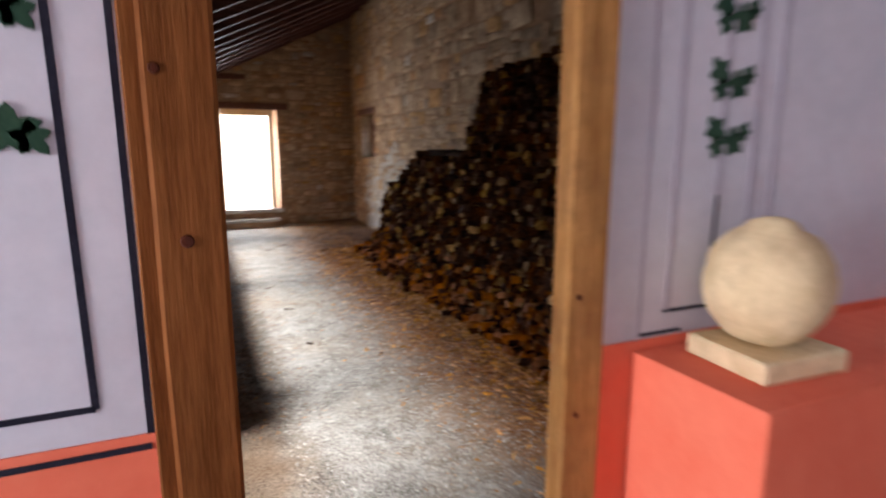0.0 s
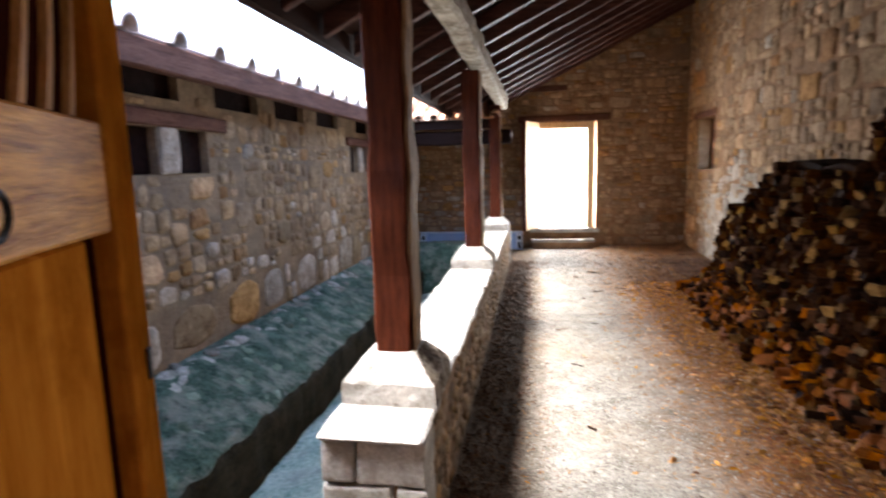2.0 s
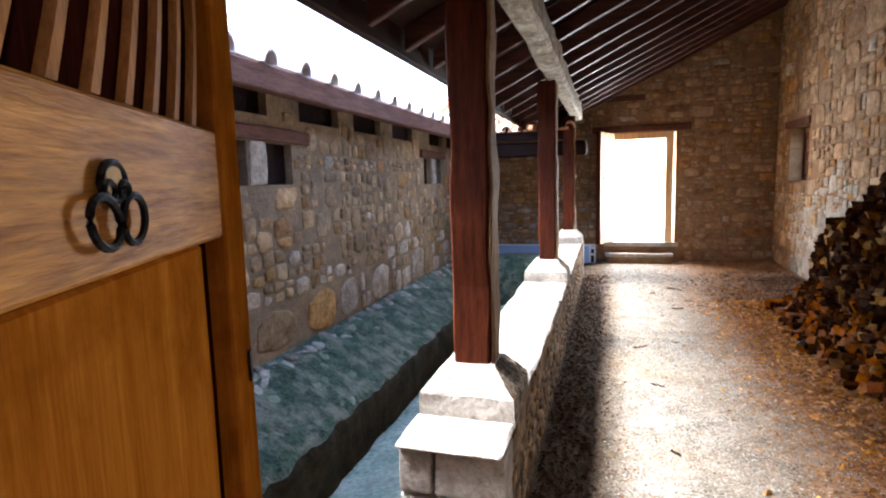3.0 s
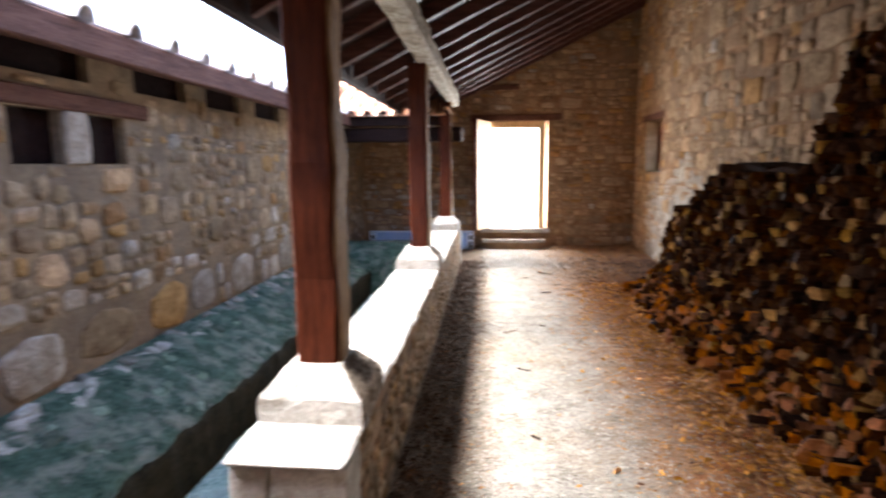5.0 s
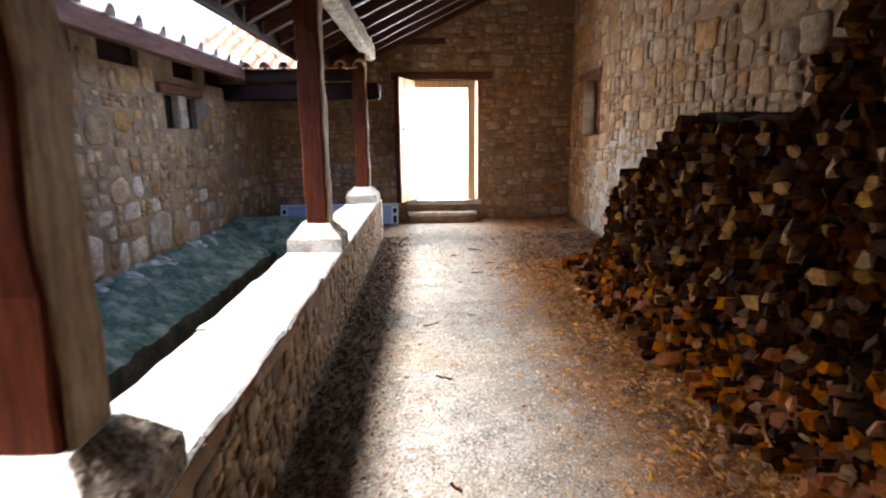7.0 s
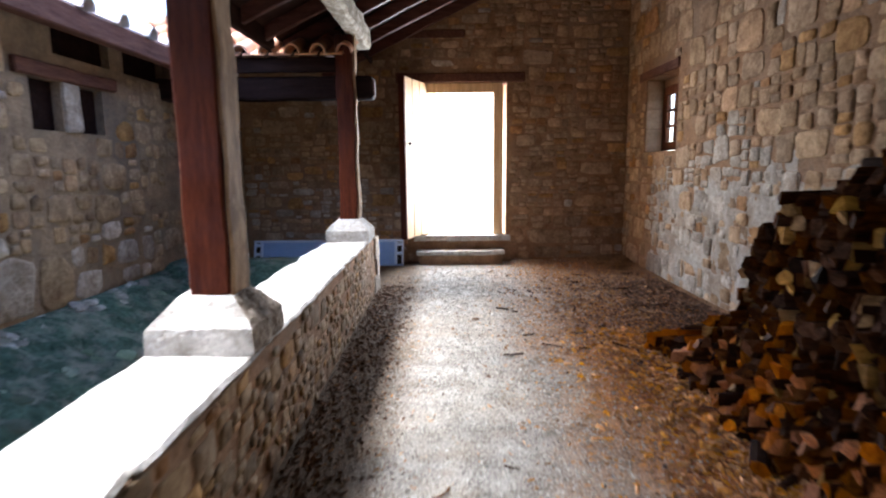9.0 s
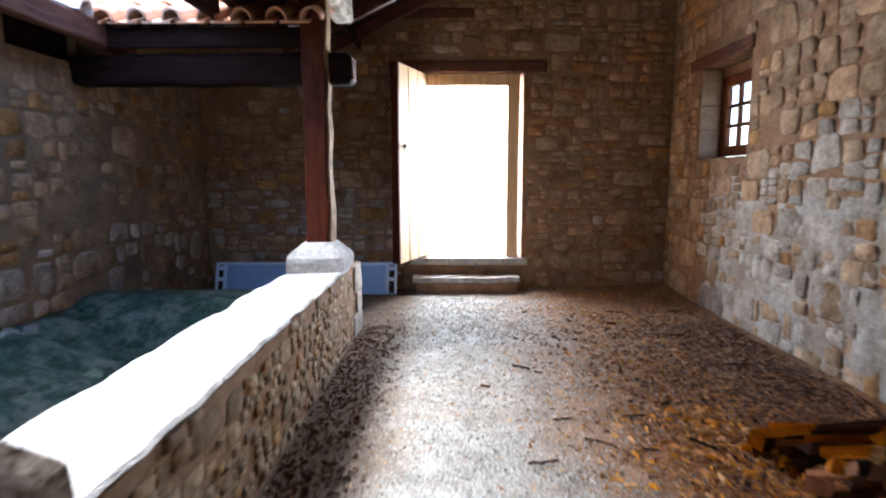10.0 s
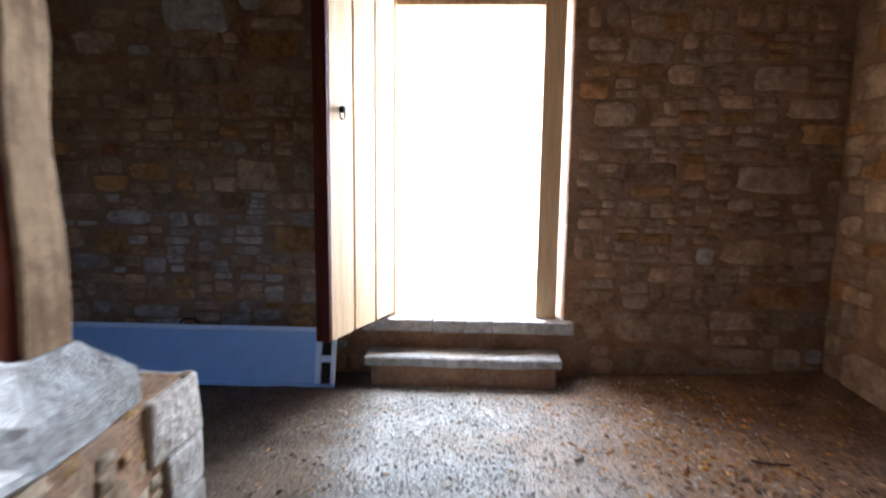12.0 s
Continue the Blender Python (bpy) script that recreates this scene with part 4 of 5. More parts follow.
leaf_part("latch", (W2 + 0.001, -0.014, 1.20), (W2 + 0.010, 0.014, 1.27), M_IRON, "black iron latch tongue", 0.003).parent = lock_stile

# ---- end wall timbers and the far lean-to ----
structure("wall_timber", box((0.40, END - 0.035, 2.93), (1.20, END + 0.2, 3.03), 0.01, 0.008, cuts=6), M_EAVE, "old timber built into the end wall", "beam")
tie = thing("tie_beam", "heavy dark timber tie beam with a rounded end", "beam")
part("beam", box((LEFT - 0.1, 10.285, 1.93), (0.255, 10.465, 2.145), 0.03, 0.012, seg=2, cuts=12), M_NEAR_BLACK, tie)
part("beam_end", box((0.250, 10.305, 1.955), (0.268, 10.445, 2.12), 0.012, 0.006), M_EAVE, tie, "weathered end grain")


def far_roof(y):
    return 2.20 + 0.40 * (y - 10.2)


bm = box((LEFT - 0.5, 10.22, 0.10), (0.0, 12.4, 0.14))
for v in bm.verts:
    v.co.z += far_roof(v.co.y)
tagged(link("ceiling_far", bm, M_BOARD, None, "dark boards under the far tiled roof"), category="ceiling", kind="structure")
for k in range(4):
    x = -1.55 + k * 0.45
    bm = box((x - 0.035, 10.25, 0.0), (x + 0.035, 12.38, 0.098), 0.006, 0.004, cuts=5)
    for v in bm.verts:
        v.co.z += far_roof(v.co.y)
    tagged(link("rafter", bm, M_ROOF_WOOD, None, "dark stained roof rafter"), category="rafter", group="rafters of the far roof", kind="structure")
structure("far_fascia", box((LEFT + 0.3, 10.225, 2.165), (-0.02, 10.262, 2.30), 0.006, 0.005, cuts=6), M_NEAR_BLACK, "dark board under the far tiles", "board")


def cover_tile(length, r0, r1, thick=0.014):
    """A half-round tapered roof tile along +x, crown up."""
    bm = bmesh.new()
    rings = []
    for x, r in ((0, r0), (length, r1)):
        for rr in (r, r - thick):
            rings.append([bm.verts.new((x, rr * math.cos(a), rr * math.sin(a) * 1.15)) for a in [math.pi * k / 10 for k in range(11)]])
    o0, i0, o1, i1 = rings
    for k in range(10):
        bm.faces.new((o0[k], o1[k], o1[k + 1], o0[k + 1]))
        bm.faces.new((i0[k], i0[k + 1], i1[k + 1], i1[k]))
        bm.faces.new((o0[k], o0[k + 1], i0[k + 1], i0[k]))
        bm.faces.new((o1[k], i1[k], i1[k + 1], o1[k + 1]))
    bmesh.ops.recalc_face_normals(bm, faces=bm.faces)
    me = bpy.data.meshes.new("cover_tile")
    bm.to_mesh(me)
    bm.free()
    me.materials.append(M_TILE)
    return me


ROOF_LEFT = bpy.data.objects["roof_left"]
tile_me = cover_tile(0.5, 0.075, 0.058)
pan_me = bpy.data.meshes.new("pan_tile")
bm = box((0, -0.165, 0), (0.5, 0.165, 0.018), 0.004)
bm.to_mesh(pan_me)
bm.free()
pan_me.materials.append(M_TILE)
grey_me, grey_pan = tile_me.copy(), pan_me.copy()
grey_me.name, grey_pan.name = "cover_tile", "pan_tile"
grey_me.materials[0] = grey_pan.materials[0] = M_TILE_GREY
slope = math.atan(0.16)
for row in range(3):
    for k in range(23):
        yy = 2.21 + 0.41 * k - 0.03
        if yy > 10.4:
            continue
        base = Matrix.Translation((-1.395 - row * 0.42, yy, 2.325 + row * 0.067 + row * 0.005)) @ Matrix.Rotation(math.pi, 4, "Z") @ Matrix.Rotation(-slope, 4, "Y")
        for me, dx, dz, dy in ((grey_me, 0.0, 0.006, 0.0), (grey_pan, 0.06, 0.0, 0.205)):
            ob = new(me.name.split(".")[0], me)
            ob.parent = ROOF_LEFT
            ob.matrix_basis = base @ Matrix.Translation((dx, dy, dz)) @ Matrix.Rotation(random.uniform(-0.03, 0.03), 4, "Z")
roof_far = thing("roof_far", "terracotta tiles on the far roof", "roof", kind="structure")
slope2 = math.atan(0.40)
for row in range(5):
    for k in range(-3, 8):
        x = -1.62 + 0.235 * k
        ob = new("cover_tile", tile_me)
        ob.parent = roof_far
        ob.matrix_basis = Matrix.Translation((x, 10.12 + row * 0.42, 2.315 + row * 0.172)) @ Matrix.Rotation(radians(90), 4, "Z") @ Matrix.Rotation(-slope2, 4, "Y") @ Matrix.Rotation(random.uniform(-0.04, 0.04), 4, "Z")
        if k == 7:
            continue
        ob = new("pan_tile", pan_me)
        ob.parent = roof_far
        ob.matrix_basis = Matrix.Translation((x + 0.117, 10.14 + row * 0.42, 2.300 + row * 0.172)) @ Matrix.Rotation(radians(90), 4, "Z") @ Matrix.Rotation(-slope2, 4, "Y") @ Matrix.Diagonal((1, 0.6, 1, 1))

# Added board, out of view, stops sky light leaking between the two roofs.
structure("far_gable", box((-0.03, 10.26, 2.62), (0.0, 12.385, 3.25)), M_BOARD, "unseen board added to block light between the two roofs", "board")

# soffit, lintels and mullions of the left wall
structure("wall_plate", box((LEFT - 0.3, 1.9, 2.321), (LEFT + 0.2, 10.6, 2.36)), M_BOARD, "dark soffit under the left eaves", "soffit")
for a, b, z in ((4.30, 5.62, 1.905), (8.46, 9.56, 1.905)):
    structure("window_lintel", box((LEFT - 0.3, a, z), (LEFT + 0.035, b, z + 0.10), 0.01, 0.01, cuts=6), M_EAVE, "weathered timber lintel over paired small windows", "lintel")
# Near-black sheets stand for the shade inside the windows and pockets.
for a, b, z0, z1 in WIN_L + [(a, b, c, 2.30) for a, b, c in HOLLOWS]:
    structure("dark_shutter", box((LEFT - 0.09, a + 0.003, z0 + 0.003), (LEFT - 0.06, b - 0.003, z1 - 0.003), 0.004), M_NEAR_BLACK, "dark sheet standing for the shade inside a small opening", "shutter")
for a, b, z0, z1 in ((4.84, 5.04, 1.60, 1.903), (8.91, 9.09, 1.56, 1.903)):
    structure("window_mullion", box((LEFT - 0.25, a, z0), (LEFT + 0.022, b, z1), 0.02, 0.012, seg=2, cuts=2), M_LIMED, "pale stone pier between two small windows", "mullion")

# ---- small window in the right wall ----
window = thing("window_1", "small red brown wooden window with six panes in a deep niche", "window", kind="structure")
WX = RIGHT + 0.20
y0, y1, z0, z1 = 11.09, 11.698, 1.455, 2.185
FB = 0.095
for lo, hi in (((WX, y0, z0), (WX + 0.06, y0 + FB, z1)), ((WX, y1 - FB, z0), (WX + 0.06, y1, z1)),
               ((WX, y0 + (FB + 0.001), z0), (WX + 0.06, y1 - (FB + 0.001), z0 + FB)), ((WX, y0 + (FB + 0.001), z1 - FB), (WX + 0.06, y1 - (FB + 0.001), z1))):
    part("frame_bar", box(lo, hi, 0.006), M_FRAME, window, "red brown window frame")
part("glazing_bar", box((WX + 0.01, (y0 + y1) / 2 - 0.018, z0 + (FB + 0.001)), (WX + 0.05, (y0 + y1) / 2 + 0.018, z1 - (FB + 0.001)), 0.004), M_FRAME, window)
for k in (1, 2):
    z = z0 + FB + (z1 - z0 - 2 * FB) * k / 3
    for a, b in ((y0 + (FB + 0.001), (y0 + y1) / 2 - 0.019), ((y0 + y1) / 2 + 0.019, y1 - (FB + 0.001))):
        part("glazing_bar", box((WX + 0.01, a, z - 0.016), (WX + 0.05, b, z + 0.016), 0.004), M_FRAME, window)
for i in range(2):
    for j in range(3):
        ya = y0 + (FB + 0.002) + i * (y1 - y0 - 2 * FB) / 2
        za = z0 + (FB + 0.002) + j * (z1 - z0 - 2 * FB) / 3
        pane = part("pane", box((WX + 0.028, ya, za), (WX + 0.032, ya + (y1 - y0 - 2 * FB - 0.01) / 2, za + (z1 - z0 - 2 * FB - 0.01) / 3)), M_GLASS, window)
        pane.visible_shadow = False
bm = bmesh.new()
plan = [(RIGHT + 0.002, 10.795), (WX, y0 - 0.001), (RIGHT + 0.272, y0 - 0.001), (RIGHT + 0.272, 10.795)]
low, high = [bm.verts.new((x, y, 1.436)) for x, y in plan], [bm.verts.new((x, y, 2.269)) for x, y in plan]
bm.faces.new(low[::-1])
bm.faces.new(high)
for i in range(4):
    bm.faces.new((low[i], low[(i + 1) % 4], high[(i + 1) % 4], high[i]))
bmesh.ops.recalc_face_normals(bm, faces=bm.faces)
part("reveal", bm, M_MORTAR, window, "splayed mortared reveal")
part("frame_bar", box((WX, y0, z1 + 0.001), (WX + 0.06, y1, 2.268), 0.004), M_MORTAR, window, "mortared head above the frame")
structure("niche_lintel", box((RIGHT - 0.02, 10.78, 2.272), (RIGHT + 0.26, 11.92, 2.375), 0.01, 0.008, cuts=6), M_EAVE, "timber lintel over the small window", "lintel")
for k, (a, b) in enumerate(((1.44, 1.70), (1.705, 1.93), (1.935, 2.262))):
    part("reveal_stone", box((RIGHT + 0.005, 11.680, a), (RIGHT + 0.19, 11.699, b), 0.012, 0.006, seg=2, cuts=2, seed=k), M_CREAM, window, "squared pale stone of the window reveal")

# ---- blue trough leaning on the end wall ----
trough = thing("blue_panel", "long pale blue plastic panel leaning on the end wall", "panel")
lean = Matrix.Translation((0, 12.12, 0.004)) @ Matrix.Rotation(radians(-15), 4, "X")
# Dark sheets in the end slots put the slots' shade into colour.
for name, lo, hi, m in (("face", (-1.49, 0.012, 0.025), (0.25, 0.024, 0.325), M_BLUE), ("rim", (-1.61, 0, 0.326), (0.37, 0.035, 0.355), M_BLUE_RIM), ("rim", (-1.61, 0, 0), (0.37, 0.035, 0.024), M_BLUE),
                        ("rim", (0.251, 0.0, 0.025), (0.285, 0.035, 0.325), M_BLUE_RIM), ("rim", (0.345, 0.0, 0.025), (0.37, 0.035, 0.325), M_BLUE_RIM), ("rim", (-1.61, 0.0, 0.025), (-1.585, 0.035, 0.325), M_BLUE_RIM), ("rim", (-1.525, 0.0, 0.025), (-1.491, 0.035, 0.325), M_BLUE_RIM),
                        ("slot", (0.286, 0.02, 0.025), (0.344, 0.03, 0.325), M_DARK), ("slot", (-1.584, 0.02, 0.025), (-1.526, 0.03, 0.325), M_DARK),
                        ("bridge", (0.286, 0.0, 0.15), (0.344, 0.019, 0.19), M_BLUE_RIM), ("bridge", (-1.584, 0.0, 0.15), (-1.526, 0.019, 0.19), M_BLUE_RIM),
                        ("bridge", (0.286, 0.0, 0.27), (0.344, 0.019, 0.31), M_BLUE_RIM), ("bridge", (-1.584, 0.0, 0.27), (-1.526, 0.019, 0.31), M_BLUE_RIM)):
    part(name, turned(box(lo, hi, 0.003), lean), m, trough)
part("handle", turned(tube([(-0.55 + 0.06 * math.cos(a), 0.05, 0.355 + 0.035 * math.sin(a)) for a in [math.pi * k / 10 for k in range(11)]], 0.006, 6), lean), M_IRON, trough, "dark loop handle")

# cross ledge closing the channel
bm = bmesh.new()
rows = []
for j in range(25):
    x = LEFT + 1.56 * j / 24
    rows.append([bm.verts.new(Vector((x, y, z)) + noise.noise_vector(Vector((x * 4, y * 4, z * 4))) * 0.035) for y, z in ((9.72, -0.5), (9.74, -0.05), (9.82, 0.14), (9.98, 0.30), (10.2, 0.39), (10.5, 0.40), (10.62, 0.25), (10.64, -0.5))])
for r, q in zip(rows, rows[1:]):
    for i in range(7):
        bm.faces.new((r[i], r[i + 1], q[i + 1], q[i]))
bmesh.ops.recalc_face_normals(bm, faces=bm.faces)
structure("channel_end", bm, M_MOSS, "mossy stone hump closing the drain channel", "ledge", smooth=True)
# Dark ball in place of a real hollow, coloured as the hole's shade.
bm = bmesh.new()
bmesh.ops.create_icosphere(bm, subdivisions=2, radius=0.075, matrix=Matrix.Translation((-0.62, 9.76, -0.02)) @ Matrix.Diagonal((1, 0.4, 0.9, 1)))
structure("drain_hole", bm, M_DARK, "dark ball standing for the shaded drain hole at the channel's end", "drain", smooth=True)

# iron knob on the end door
bm = bmesh.new()
bmesh.ops.create_uvsphere(bm, u_segments=12, v_segments=8, radius=0.018, matrix=M_HINGE @ Matrix.Translation((LEAF - 0.10, 0.05, 1.575)))
knob = merge(bm, turned(ring(LEAF - 0.10, 1.55, 0.022, 0.024, 0.05, 0, 0.004), M_HINGE))
part("knob", knob, M_IRON, end_board, "small iron ring knob")

# ---- squared blocks at the front end of the low wall ----
for k, (a, b, z0, z1) in enumerate(((-0.205, -0.075, 0.40, 0.574), (-0.065, 0.205, 0.40, 0.574), (-0.205, 0.07, 0.215, 0.388), (0.085, 0.205, 0.215, 0.388),
                                    (-0.205, -0.03, 0.06, 0.203), (-0.015, 0.205, 0.045, 0.203), (-0.205, 0.05, -0.05, 0.045), (0.062, 0.205, -0.05, 0.033))):
    part("end_block", box((a, 3.485, z0), (b, 3.70, z1), 0.012, 0.010, seg=2, cuts=3, seed=k), M_DRESSED, low_wall, "squared pale limestone block")
for k, (a, b, z0, z1) in enumerate(((10.54, 10.84, 0.36, 0.565), (10.62, 10.85, 0.18, 0.352), (10.5, 10.85, -0.02, 0.172))):
    part("end_block", box((-0.205, a, z0), (0.212, b, z1), 0.014, 0.012, seg=2, cuts=3, seed=k + 9), M_LIMED, low_wall, "squared stone at the wall's end")


# ---- firewood ----
def log_shapes(count, rng):
    """Unit logs along +x from 0 to 1, about one across: split wedges, halves and rounds. Face index 0 is split wood, 1 is bark."""
    shapes = []
    for k in range(count):
        kind = k % 8
        if kind in (0, 4, 7):
            ring, bark = [(-0.42, -0.5), (0.40, -0.46), (0.16, 0.50), (-0.12, 0.58)], {0}
        elif kind in (1, 5):
            ring, bark = [(-0.50, -0.40), (0.10, -0.52), (0.50, -0.10), (0.22, 0.52), (-0.30, 0.44)], {2, 3}
        elif kind in (2, 6):
            ring, bark = [(-0.36, -0.55), (0.42, -0.38), (0.34, 0.52), (-0.40, 0.36)], {1}
        else:
            ring, bark = [(0.5 * math.cos(a), 0.47 * math.sin(a)) for a in [i * math.tau / 8 for i in range(8)]], set(range(8))
        ring = [(y * rng.uniform(0.85, 1.15), z * rng.uniform(0.85, 1.15)) for y, z in ring]
        n = len(ring)
        tip = rng.uniform(-0.12, 0.12), rng.uniform(-0.12, 0.12)
        verts = [(0.03 * rng.random() + tip[0] * y + tip[1] * z, y * 0.93, z * 0.93) for y, z in ring] + [(0.04 + tip[0] * y, y, z) for y, z in ring] + [(1.0, y * 0.95 + 0.03, z * 0.95) for y, z in ring]
        faces = [(tuple(range(n))[::-1], 0), (tuple(range(2 * n, 3 * n)), 0)]
        for i in range(n):
            j = (i + 1) % n
            faces += [((i, j, n + j, n + i), 0), ((n + i, n + j, 2 * n + j, 2 * n + i), 1 if i in bark else 0)]
        shapes.append((verts, faces))
    return shapes


LOGS = log_shapes(16, random.Random(8))
log_me = []
for verts, faces in LOGS:
    me = bpy.data.meshes.new("split_log")
    me.from_pydata(verts, [], [f for f, _ in faces])
    me.materials.append(M_CUT)
    me.materials.append(M_BARK)
    me.polygons.foreach_set("material_index", [i for _, i in faces])
    log_me.append(me)


def pile_top(y):
    for a, b, za, zb in ((0, 5.36, 2.36, 2.30), (5.36, 5.44, 1.86, 1.84), (5.44, 6.55, 1.47, 1.52), (6.55, 6.95, 1.42, 1.42), (6.95, 7.25, 1.29, 1.25), (7.25, 7.62, 1.16, 1.12), (7.62, 7.84, 1.02, 0.98), (7.84, 8.1, 0.46, 0.34), (8.1, 8.5, 0.24, 0.18), (8.5, 8.85, 0.12, 0.06)):
        if a <= y < b:
            return za + (zb - za) * (y - a) / (b - a)
    return 0.0


def pile_face(y, z):
    return 2.37 + 0.16 * z + 0.05 * math.sin(y * 1.7) + (0.12 * (3.6 - y) if y < 3.6 else 0.0)


fresh_lit_me = [me.copy() for me in log_me[:8]]
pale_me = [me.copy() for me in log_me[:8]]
for me, lighter in zip(fresh_lit_me, pale_me):
    me.materials[0] = M_FRESH_LIT
    lighter.materials[0] = M_PALE
wood_pile = thing("wood_pile", "tall stack of dark split firewood against the stone wall", "firewood")
rng = random.Random(17)
front, hidden = [], []
z = 0.0
while z < 2.45:
    h = rng.uniform(0.052, 0.072)
    y = 2.2 + rng.uniform(0, 0.08)
    while y < 8.85:
        w = rng.uniform(0.032, 0.070)
        if z + h * 0.6 < pile_top(y) + rng.uniform(-0.05, 0.05):
            x = pile_face(y, z) + rng.uniform(-0.03, 0.06) - (0.07 if z < 0.12 and rng.random() < 0.4 else 0)
            length = rng.uniform(0.36, 0.44)
            m = Matrix.Translation((x, y + w / 2, z + h / 2)) @ Matrix.Rotation(rng.uniform(-0.14, 0.14), 4, "Z") @ Matrix.Rotation(rng.uniform(-0.06, 0.06), 4, "Y") @ Matrix.Rotation(rng.choice((0, 3.14)) + rng.uniform(-0.5, 0.5), 4, "X")
            big = rng.uniform(0.86, 1.05)
            front.append((rng.randrange(16), m @ Matrix.Diagonal((length, w * big, h * 1.15 * big, 1)), y, z))
            if x + 0.86 < 3.34:
                hidden.append((rng.randrange(16), Matrix.Translation((x + 0.45, y + w / 2, z + h / 2 + rng.uniform(-0.01, 0.01))) @ Matrix.Rotation(rng.uniform(0, 6.2), 4, "X") @ Matrix.Diagonal((min(0.44, 3.32 - x - 0.45), w, h * 1.2, 1))))
        y += w * 0.97
    z += h * 0.94
near_logs = [q for q in front if 4.2 < q[2] < 8.8]
rng.shuffle(near_logs)
near_logs.sort(key=lambda q: q[3] > 0.3)
near_logs = near_logs[:150] + rng.sample(near_logs[150:], 150)
chosen = {id(q) for q in near_logs[:300]}
rest = [q[:2] for q in front if id(q) not in chosen]
# Brighter orange logs low down put the light on the pile's foot into colour.
fresh_lit_rest = [q for i, q in enumerate(rest) if q[1].translation.z < 0.62 and q[1].translation.z / 0.62 < ((i * 37) % 100) / 100]
taken = {id(q) for q in fresh_lit_rest}
rest = [q for q in rest if id(q) not in taken]
joined("foot_firewood", fresh_lit_rest, LOGS, [M_FRESH_LIT_REST, M_BARK_REST], wood_pile, "orange logs low in the stack, brightened with the light there")
joined("packed_firewood", hidden + [q for i, q in enumerate(rest) if i % 8], LOGS, [M_CUT_REST, M_BARK_REST], wood_pile, "closely stacked split logs")
joined("split_firewood", rest[::8], LOGS, [M_PALE_REST, M_BARK_REST], wood_pile, "paler split logs here and there in the stack")
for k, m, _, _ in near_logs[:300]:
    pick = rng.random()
    # Chance of a light-brightened orange log rises towards the foot.
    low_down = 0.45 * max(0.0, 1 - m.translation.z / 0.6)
    ob = new("split_log", fresh_lit_me[k % 8] if pick < low_down else pale_me[k % 8] if pick < low_down + 0.13 else log_me[k])
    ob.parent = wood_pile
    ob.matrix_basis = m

# loose logs and bark at the foot of the pile
for k in range(90):
    y = 3.0 + 5.8 * k / 90 + rng.uniform(-0.1, 0.1)
    x = 2.40 - abs(rng.gauss(0, 0.07)) + (0.08 if y > 8.2 else 0)
    s = rng.uniform(0.035, 0.075)
    ob = new("loose_log", (fresh_lit_me if rng.random() < 0.45 else log_me)[rng.randrange(8)])
    ob.matrix_basis = Matrix.Translation((x, y, floor_height(x, y) + s * 0.42)) @ Matrix.Rotation(rng.uniform(-1.3, 1.3), 4, "Z") @ Matrix.Rotation(rng.uniform(0, 6.2), 4, "X") @ Matrix.Diagonal((rng.uniform(0.10, 0.26), s * 1.15, s, 1))
    tagged(ob, "short split log lying at the foot of the wood pile", "log", "loose logs by the pile")
for y0, y1, z0 in ((5.50, 5.98, 1.50), (5.96, 6.52, 1.53), (6.98, 7.22, 1.29)):
    bm = box((2.62, y0, z0 - 0.06), (3.02, y1, z0 + 0.01), 0.012, 0.02, cuts=8, seed=y0)
    for v in bm.verts:
        v.co.z += 0.035 * math.sin((v.co.y - y0) / (y1 - y0) * math.pi)
    tagged(link("bark_slab", bm, M_BARK, None, "curved dark slab of bark lying on the wood pile"), category="bark", group="bark slabs on the pile")
for k in range(34):
    x, y = (rng.uniform(1.5, 3.1), rng.uniform(8.6, 11.4)) if k < 24 else (rng.uniform(0.8, 2.2), rng.uniform(4.0, 10.5))
    reach, r, a, bend = rng.uniform(0.05, 0.17), rng.uniform(0.0035, 0.008), rng.uniform(0, 6.2), rng.uniform(-0.5, 0.5)
    pts = []
    for i in range(6):
        f = i / 5 - 0.5
        px, py = x + reach * f * math.cos(a + bend * f), y + reach * f * math.sin(a + bend * f) + rng.uniform(-0.004, 0.004)
        pts.append((px, py, floor_height(px, py) + r + 0.006 * abs(math.sin(i * 1.7 + k))))
    tagged(link("twig", tube(pts, r, 5), M_BARK if k % 3 else M_CUT, None, "thin crooked dark twig lying on the earth floor"), category="twig", group="twigs on the floor")

# ---- grit and chips on the floor ----
CHIP = ([(-0.5, -0.4, 0), (0.5, -0.35, 0), (0.4, 0.45, 0), (-0.45, 0.4, 0), (-0.2, 0.0, 1), (0.25, 0.05, 0.9)],
        [(0, 1, 5, 4), (1, 2, 5), (2, 3, 4, 5), (3, 0, 4)])


def scatter(name, count, place, size, flat, material, label, seed):
    rng = random.Random(seed)
    pieces = []
    while len(pieces) < count:
        x, y = place(rng)
        if not 0.205 < x < 3.25 or not 1.98 < y < 12.3:
            continue
        s = size[0] + (size[1] - size[0]) * rng.random() ** 2.5
        lz = s * rng.uniform(*flat[1])
        m = Matrix.Translation((x, y, floor_height(x, y) - 0.001)) @ Matrix.Rotation(rng.uniform(0, 6.3), 4, "Z") @ Matrix.Rotation(rng.uniform(-0.25, 0.25), 4, "Y") @ Matrix.Diagonal((s, s * rng.uniform(*flat[0]), lz, 1))
        pieces.append((0, m))
    return tagged(joined(name, pieces, [CHIP], material, None, label), category="litter")


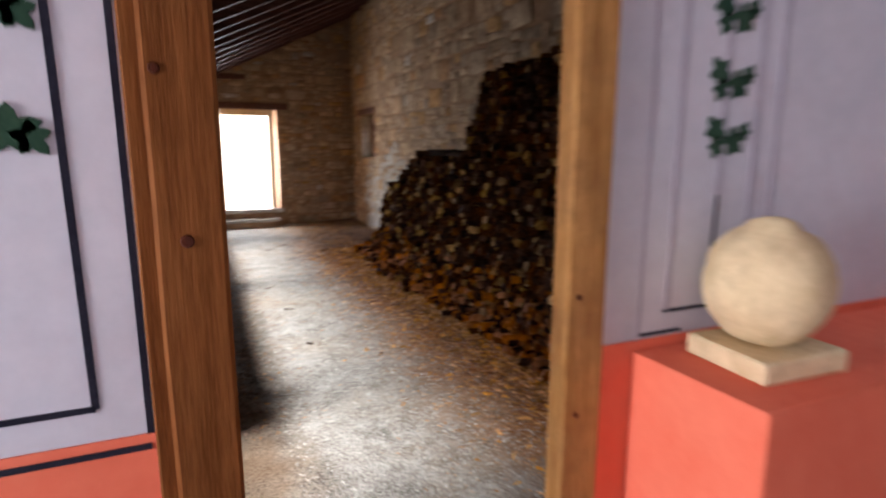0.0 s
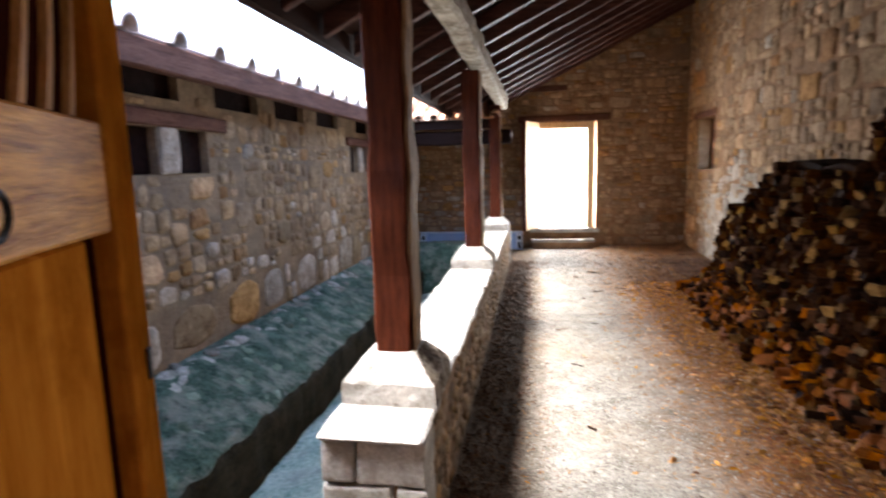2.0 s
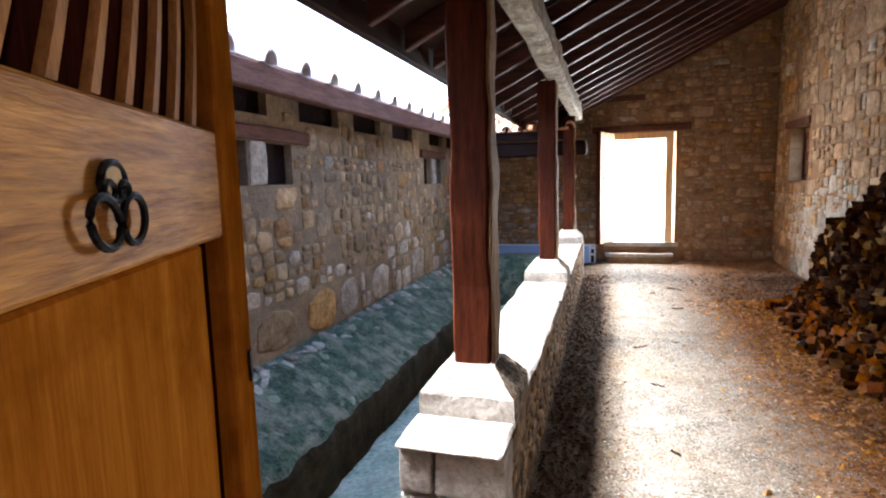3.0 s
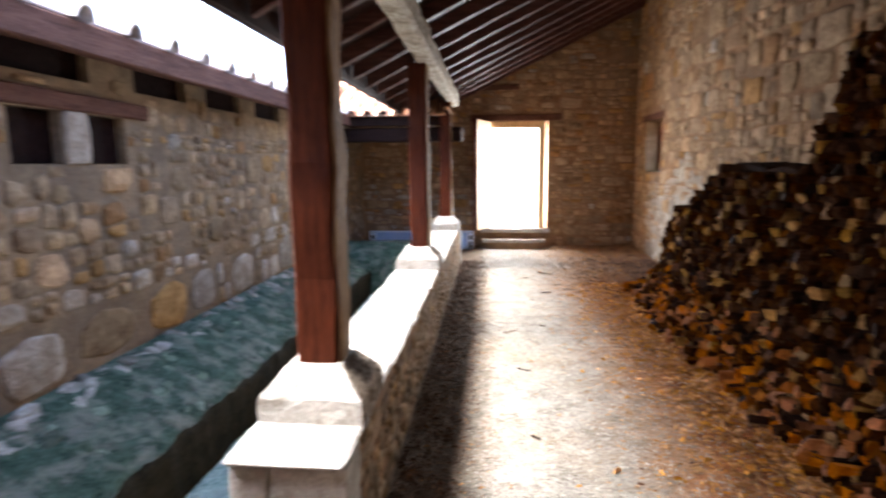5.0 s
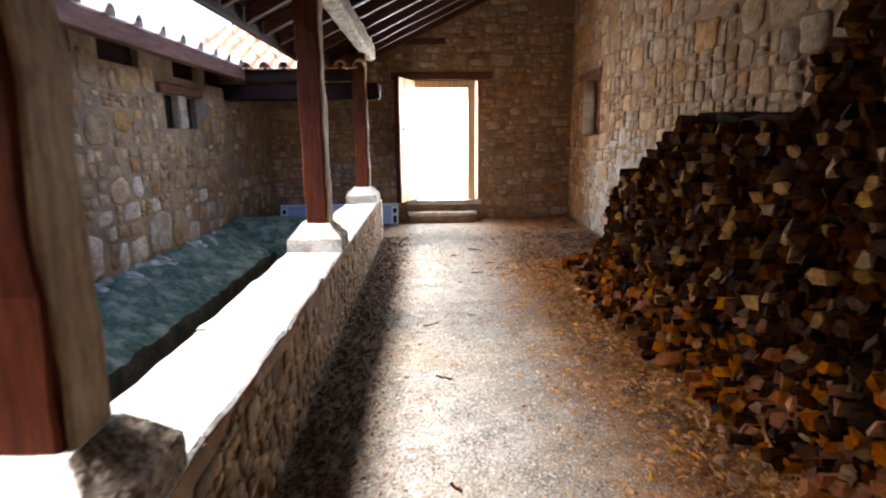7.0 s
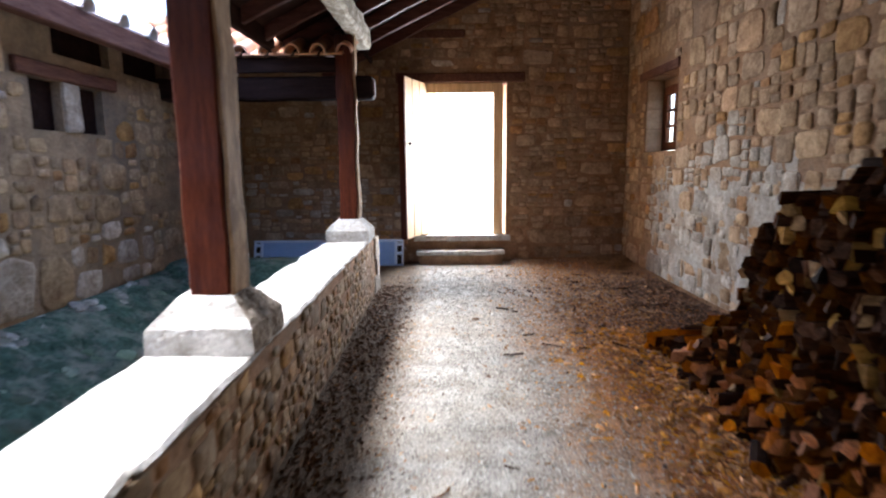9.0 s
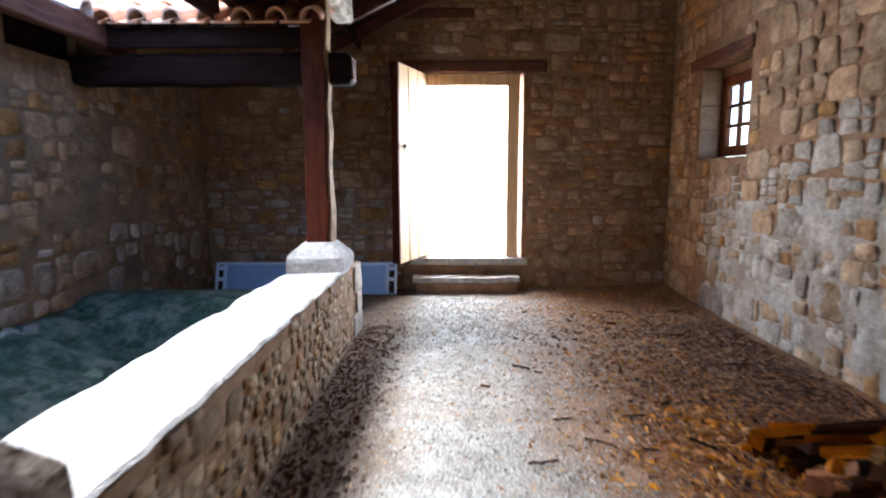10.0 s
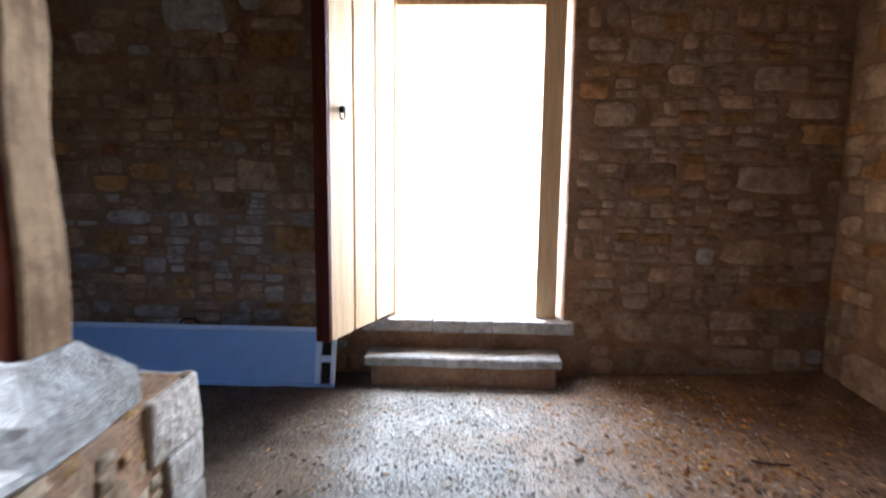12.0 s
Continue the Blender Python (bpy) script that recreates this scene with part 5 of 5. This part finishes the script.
scatter("gravel", 60000, lambda r: (r.uniform(0.66, 2.6) if r.random() < 0.3 else 0.55 + abs(r.gauss(0.7, 0.42)), r.uniform(1.98, 12.3)), (0.004, 0.020), ((0.6, 1.0), (0.25, 0.6)), M_GRAVEL, "pale grit strewn over the earth floor", 1)
scatter("dark_grit", 5000, lambda r: (r.uniform(0.24, 2.9), r.uniform(1.98, 12.3)), (0.005, 0.016), ((0.5, 1.0), (0.2, 0.4)), M_FLOOR, "dark grit trodden into the floor", 2)
scatter("wood_chips", 56000, lambda r: (2.65 - abs(r.gauss(0, 0.55)) + (r.uniform(0, 0.8) if r.random() < 0.3 else 0), r.uniform(1.98, 10.2) if r.random() < 0.90 else r.uniform(10.2, 12.1)), (0.006, 0.042), ((0.12, 0.4), (0.08, 0.3)), M_CHIPS, "brown wood chips below the wood pile", 3)
scatter("fresh_chips", 11000, lambda r: (2.46 - abs(r.gauss(0, 0.30)), r.uniform(2.4, 9.2)), (0.010, 0.075), ((0.10, 0.35), (0.1, 0.4)), M_CHIPS_FRESH, "orange chips along the foot of the wood pile", 5)
scatter("bark_litter", 26000, lambda r: (r.uniform(0.24, 0.6) if r.random() < 0.05 else 3.25 - abs(r.gauss(0, 0.62)), r.uniform(3.4, 11.4) if r.random() < 0.5 else r.uniform(8.3, 10.9)), (0.006, 0.044), ((0.07, 0.26), (0.12, 0.4)), M_LITTER, "brown bark litter on the floor", 4)
# Dense brown litter beside the low wall also deepens its painted shadow.
scatter("earth_litter", 16000, lambda r: (0.2 + abs(r.gauss(0.1, 0.2)), r.uniform(3.5, 10.9)), (0.006, 0.030), ((0.10, 0.4), (0.12, 0.4)), M_LITTER, "dark brown litter deepening the shadow strip beside the low wall", 7)
scatter("straw_bits", 3600, lambda r: (r.uniform(0.24, 0.85) if r.random() < 0.6 else r.uniform(1.5, 3.1), r.uniform(3.4, 12.0)), (0.006, 0.040), ((0.10, 0.3), (0.08, 0.2)), M_CHIPS, "small golden straw and wood bits on the floor", 6)

# stones bedded in the mossy ledge
LEDGE_ME = stone_meshes("ledge_stone", M_MOSS_STONE)
LEDGE_PALE_ME = stone_meshes("ledge_stone", M_LEDGE_PALE)
rng = random.Random(41)
for k in range(230):
    f, yy = rng.random() if k < 150 else rng.uniform(0, 0.26), rng.uniform(2.6, 9.6)
    x = -1.70 + 0.56 * f
    z = 0.345 - 0.27 * f
    up = Vector((0.43, 0, 0.90)).normalized()
    side = Vector((0, 1, 0))
    down = side.cross(up)
    a = rng.uniform(-0.5, 0.5)
    uu, vv = side * math.cos(a) + down * math.sin(a), down * math.cos(a) - side * math.sin(a)
    w, hh, d = rng.uniform(0.07, 0.20), rng.uniform(0.06, 0.13), rng.uniform(0.006, 0.02)
    m = Matrix(((*(vv * hh), 0), (*(uu * w), 0), (*(up * d), 0), (0, 0, 0, 1))).transposed()
    if m.to_3x3().determinant() < 0:
        m = Matrix(((*(vv * -hh), 0), (*(uu * w), 0), (*(up * d), 0), (0, 0, 0, 1))).transposed()
    m.translation = (x, yy, z)
    ob = new("ledge_stone", (LEDGE_PALE_ME if f < 0.28 else LEDGE_ME)[rng.randrange(len(LEDGE_ME))])
    ob.parent = ledge
    ob.matrix_basis = m

# ---- stones of the walls ----
def stone_mesh(name, verts, faces, material):
    me = bpy.data.meshes.new(name)
    me.from_pydata(verts, [], faces)
    me.materials.append(material)
    me.polygons.foreach_set("use_smooth", [True] * len(faces))
    return me


for wall, parts, rest in LATE:
    for verts, faces, place, white, _, _ in parts:
        ob = new("stone", stone_mesh("stone", verts, faces, M_LIMED if white else M_BROWN if wall in (wall_left, low_wall) else M_STONE))
        ob.parent = wall
        ob.matrix_basis = Matrix.Translation(place)
    for pale, material in ((False, M_BROWN_REST if wall in (wall_left, low_wall) else M_STONE_REST), (True, M_LIMED_REST)):
        all_verts, all_faces = [], []
        for verts, faces, place, white, _, _ in rest:
            if white == pale:
                base = len(all_verts)
                all_verts += [place + v for v in verts]
                all_faces += [[base + i for i in f] for f in faces]
        if all_faces:
            ob = new("bedded_rubble", stone_mesh("bedded_rubble", all_verts, all_faces, material))
            ob.parent = wall
            tagged(ob, "lime-smeared rubble bedded in mortar" if pale else "rubble stones bedded in earth mortar", kind="stuff")
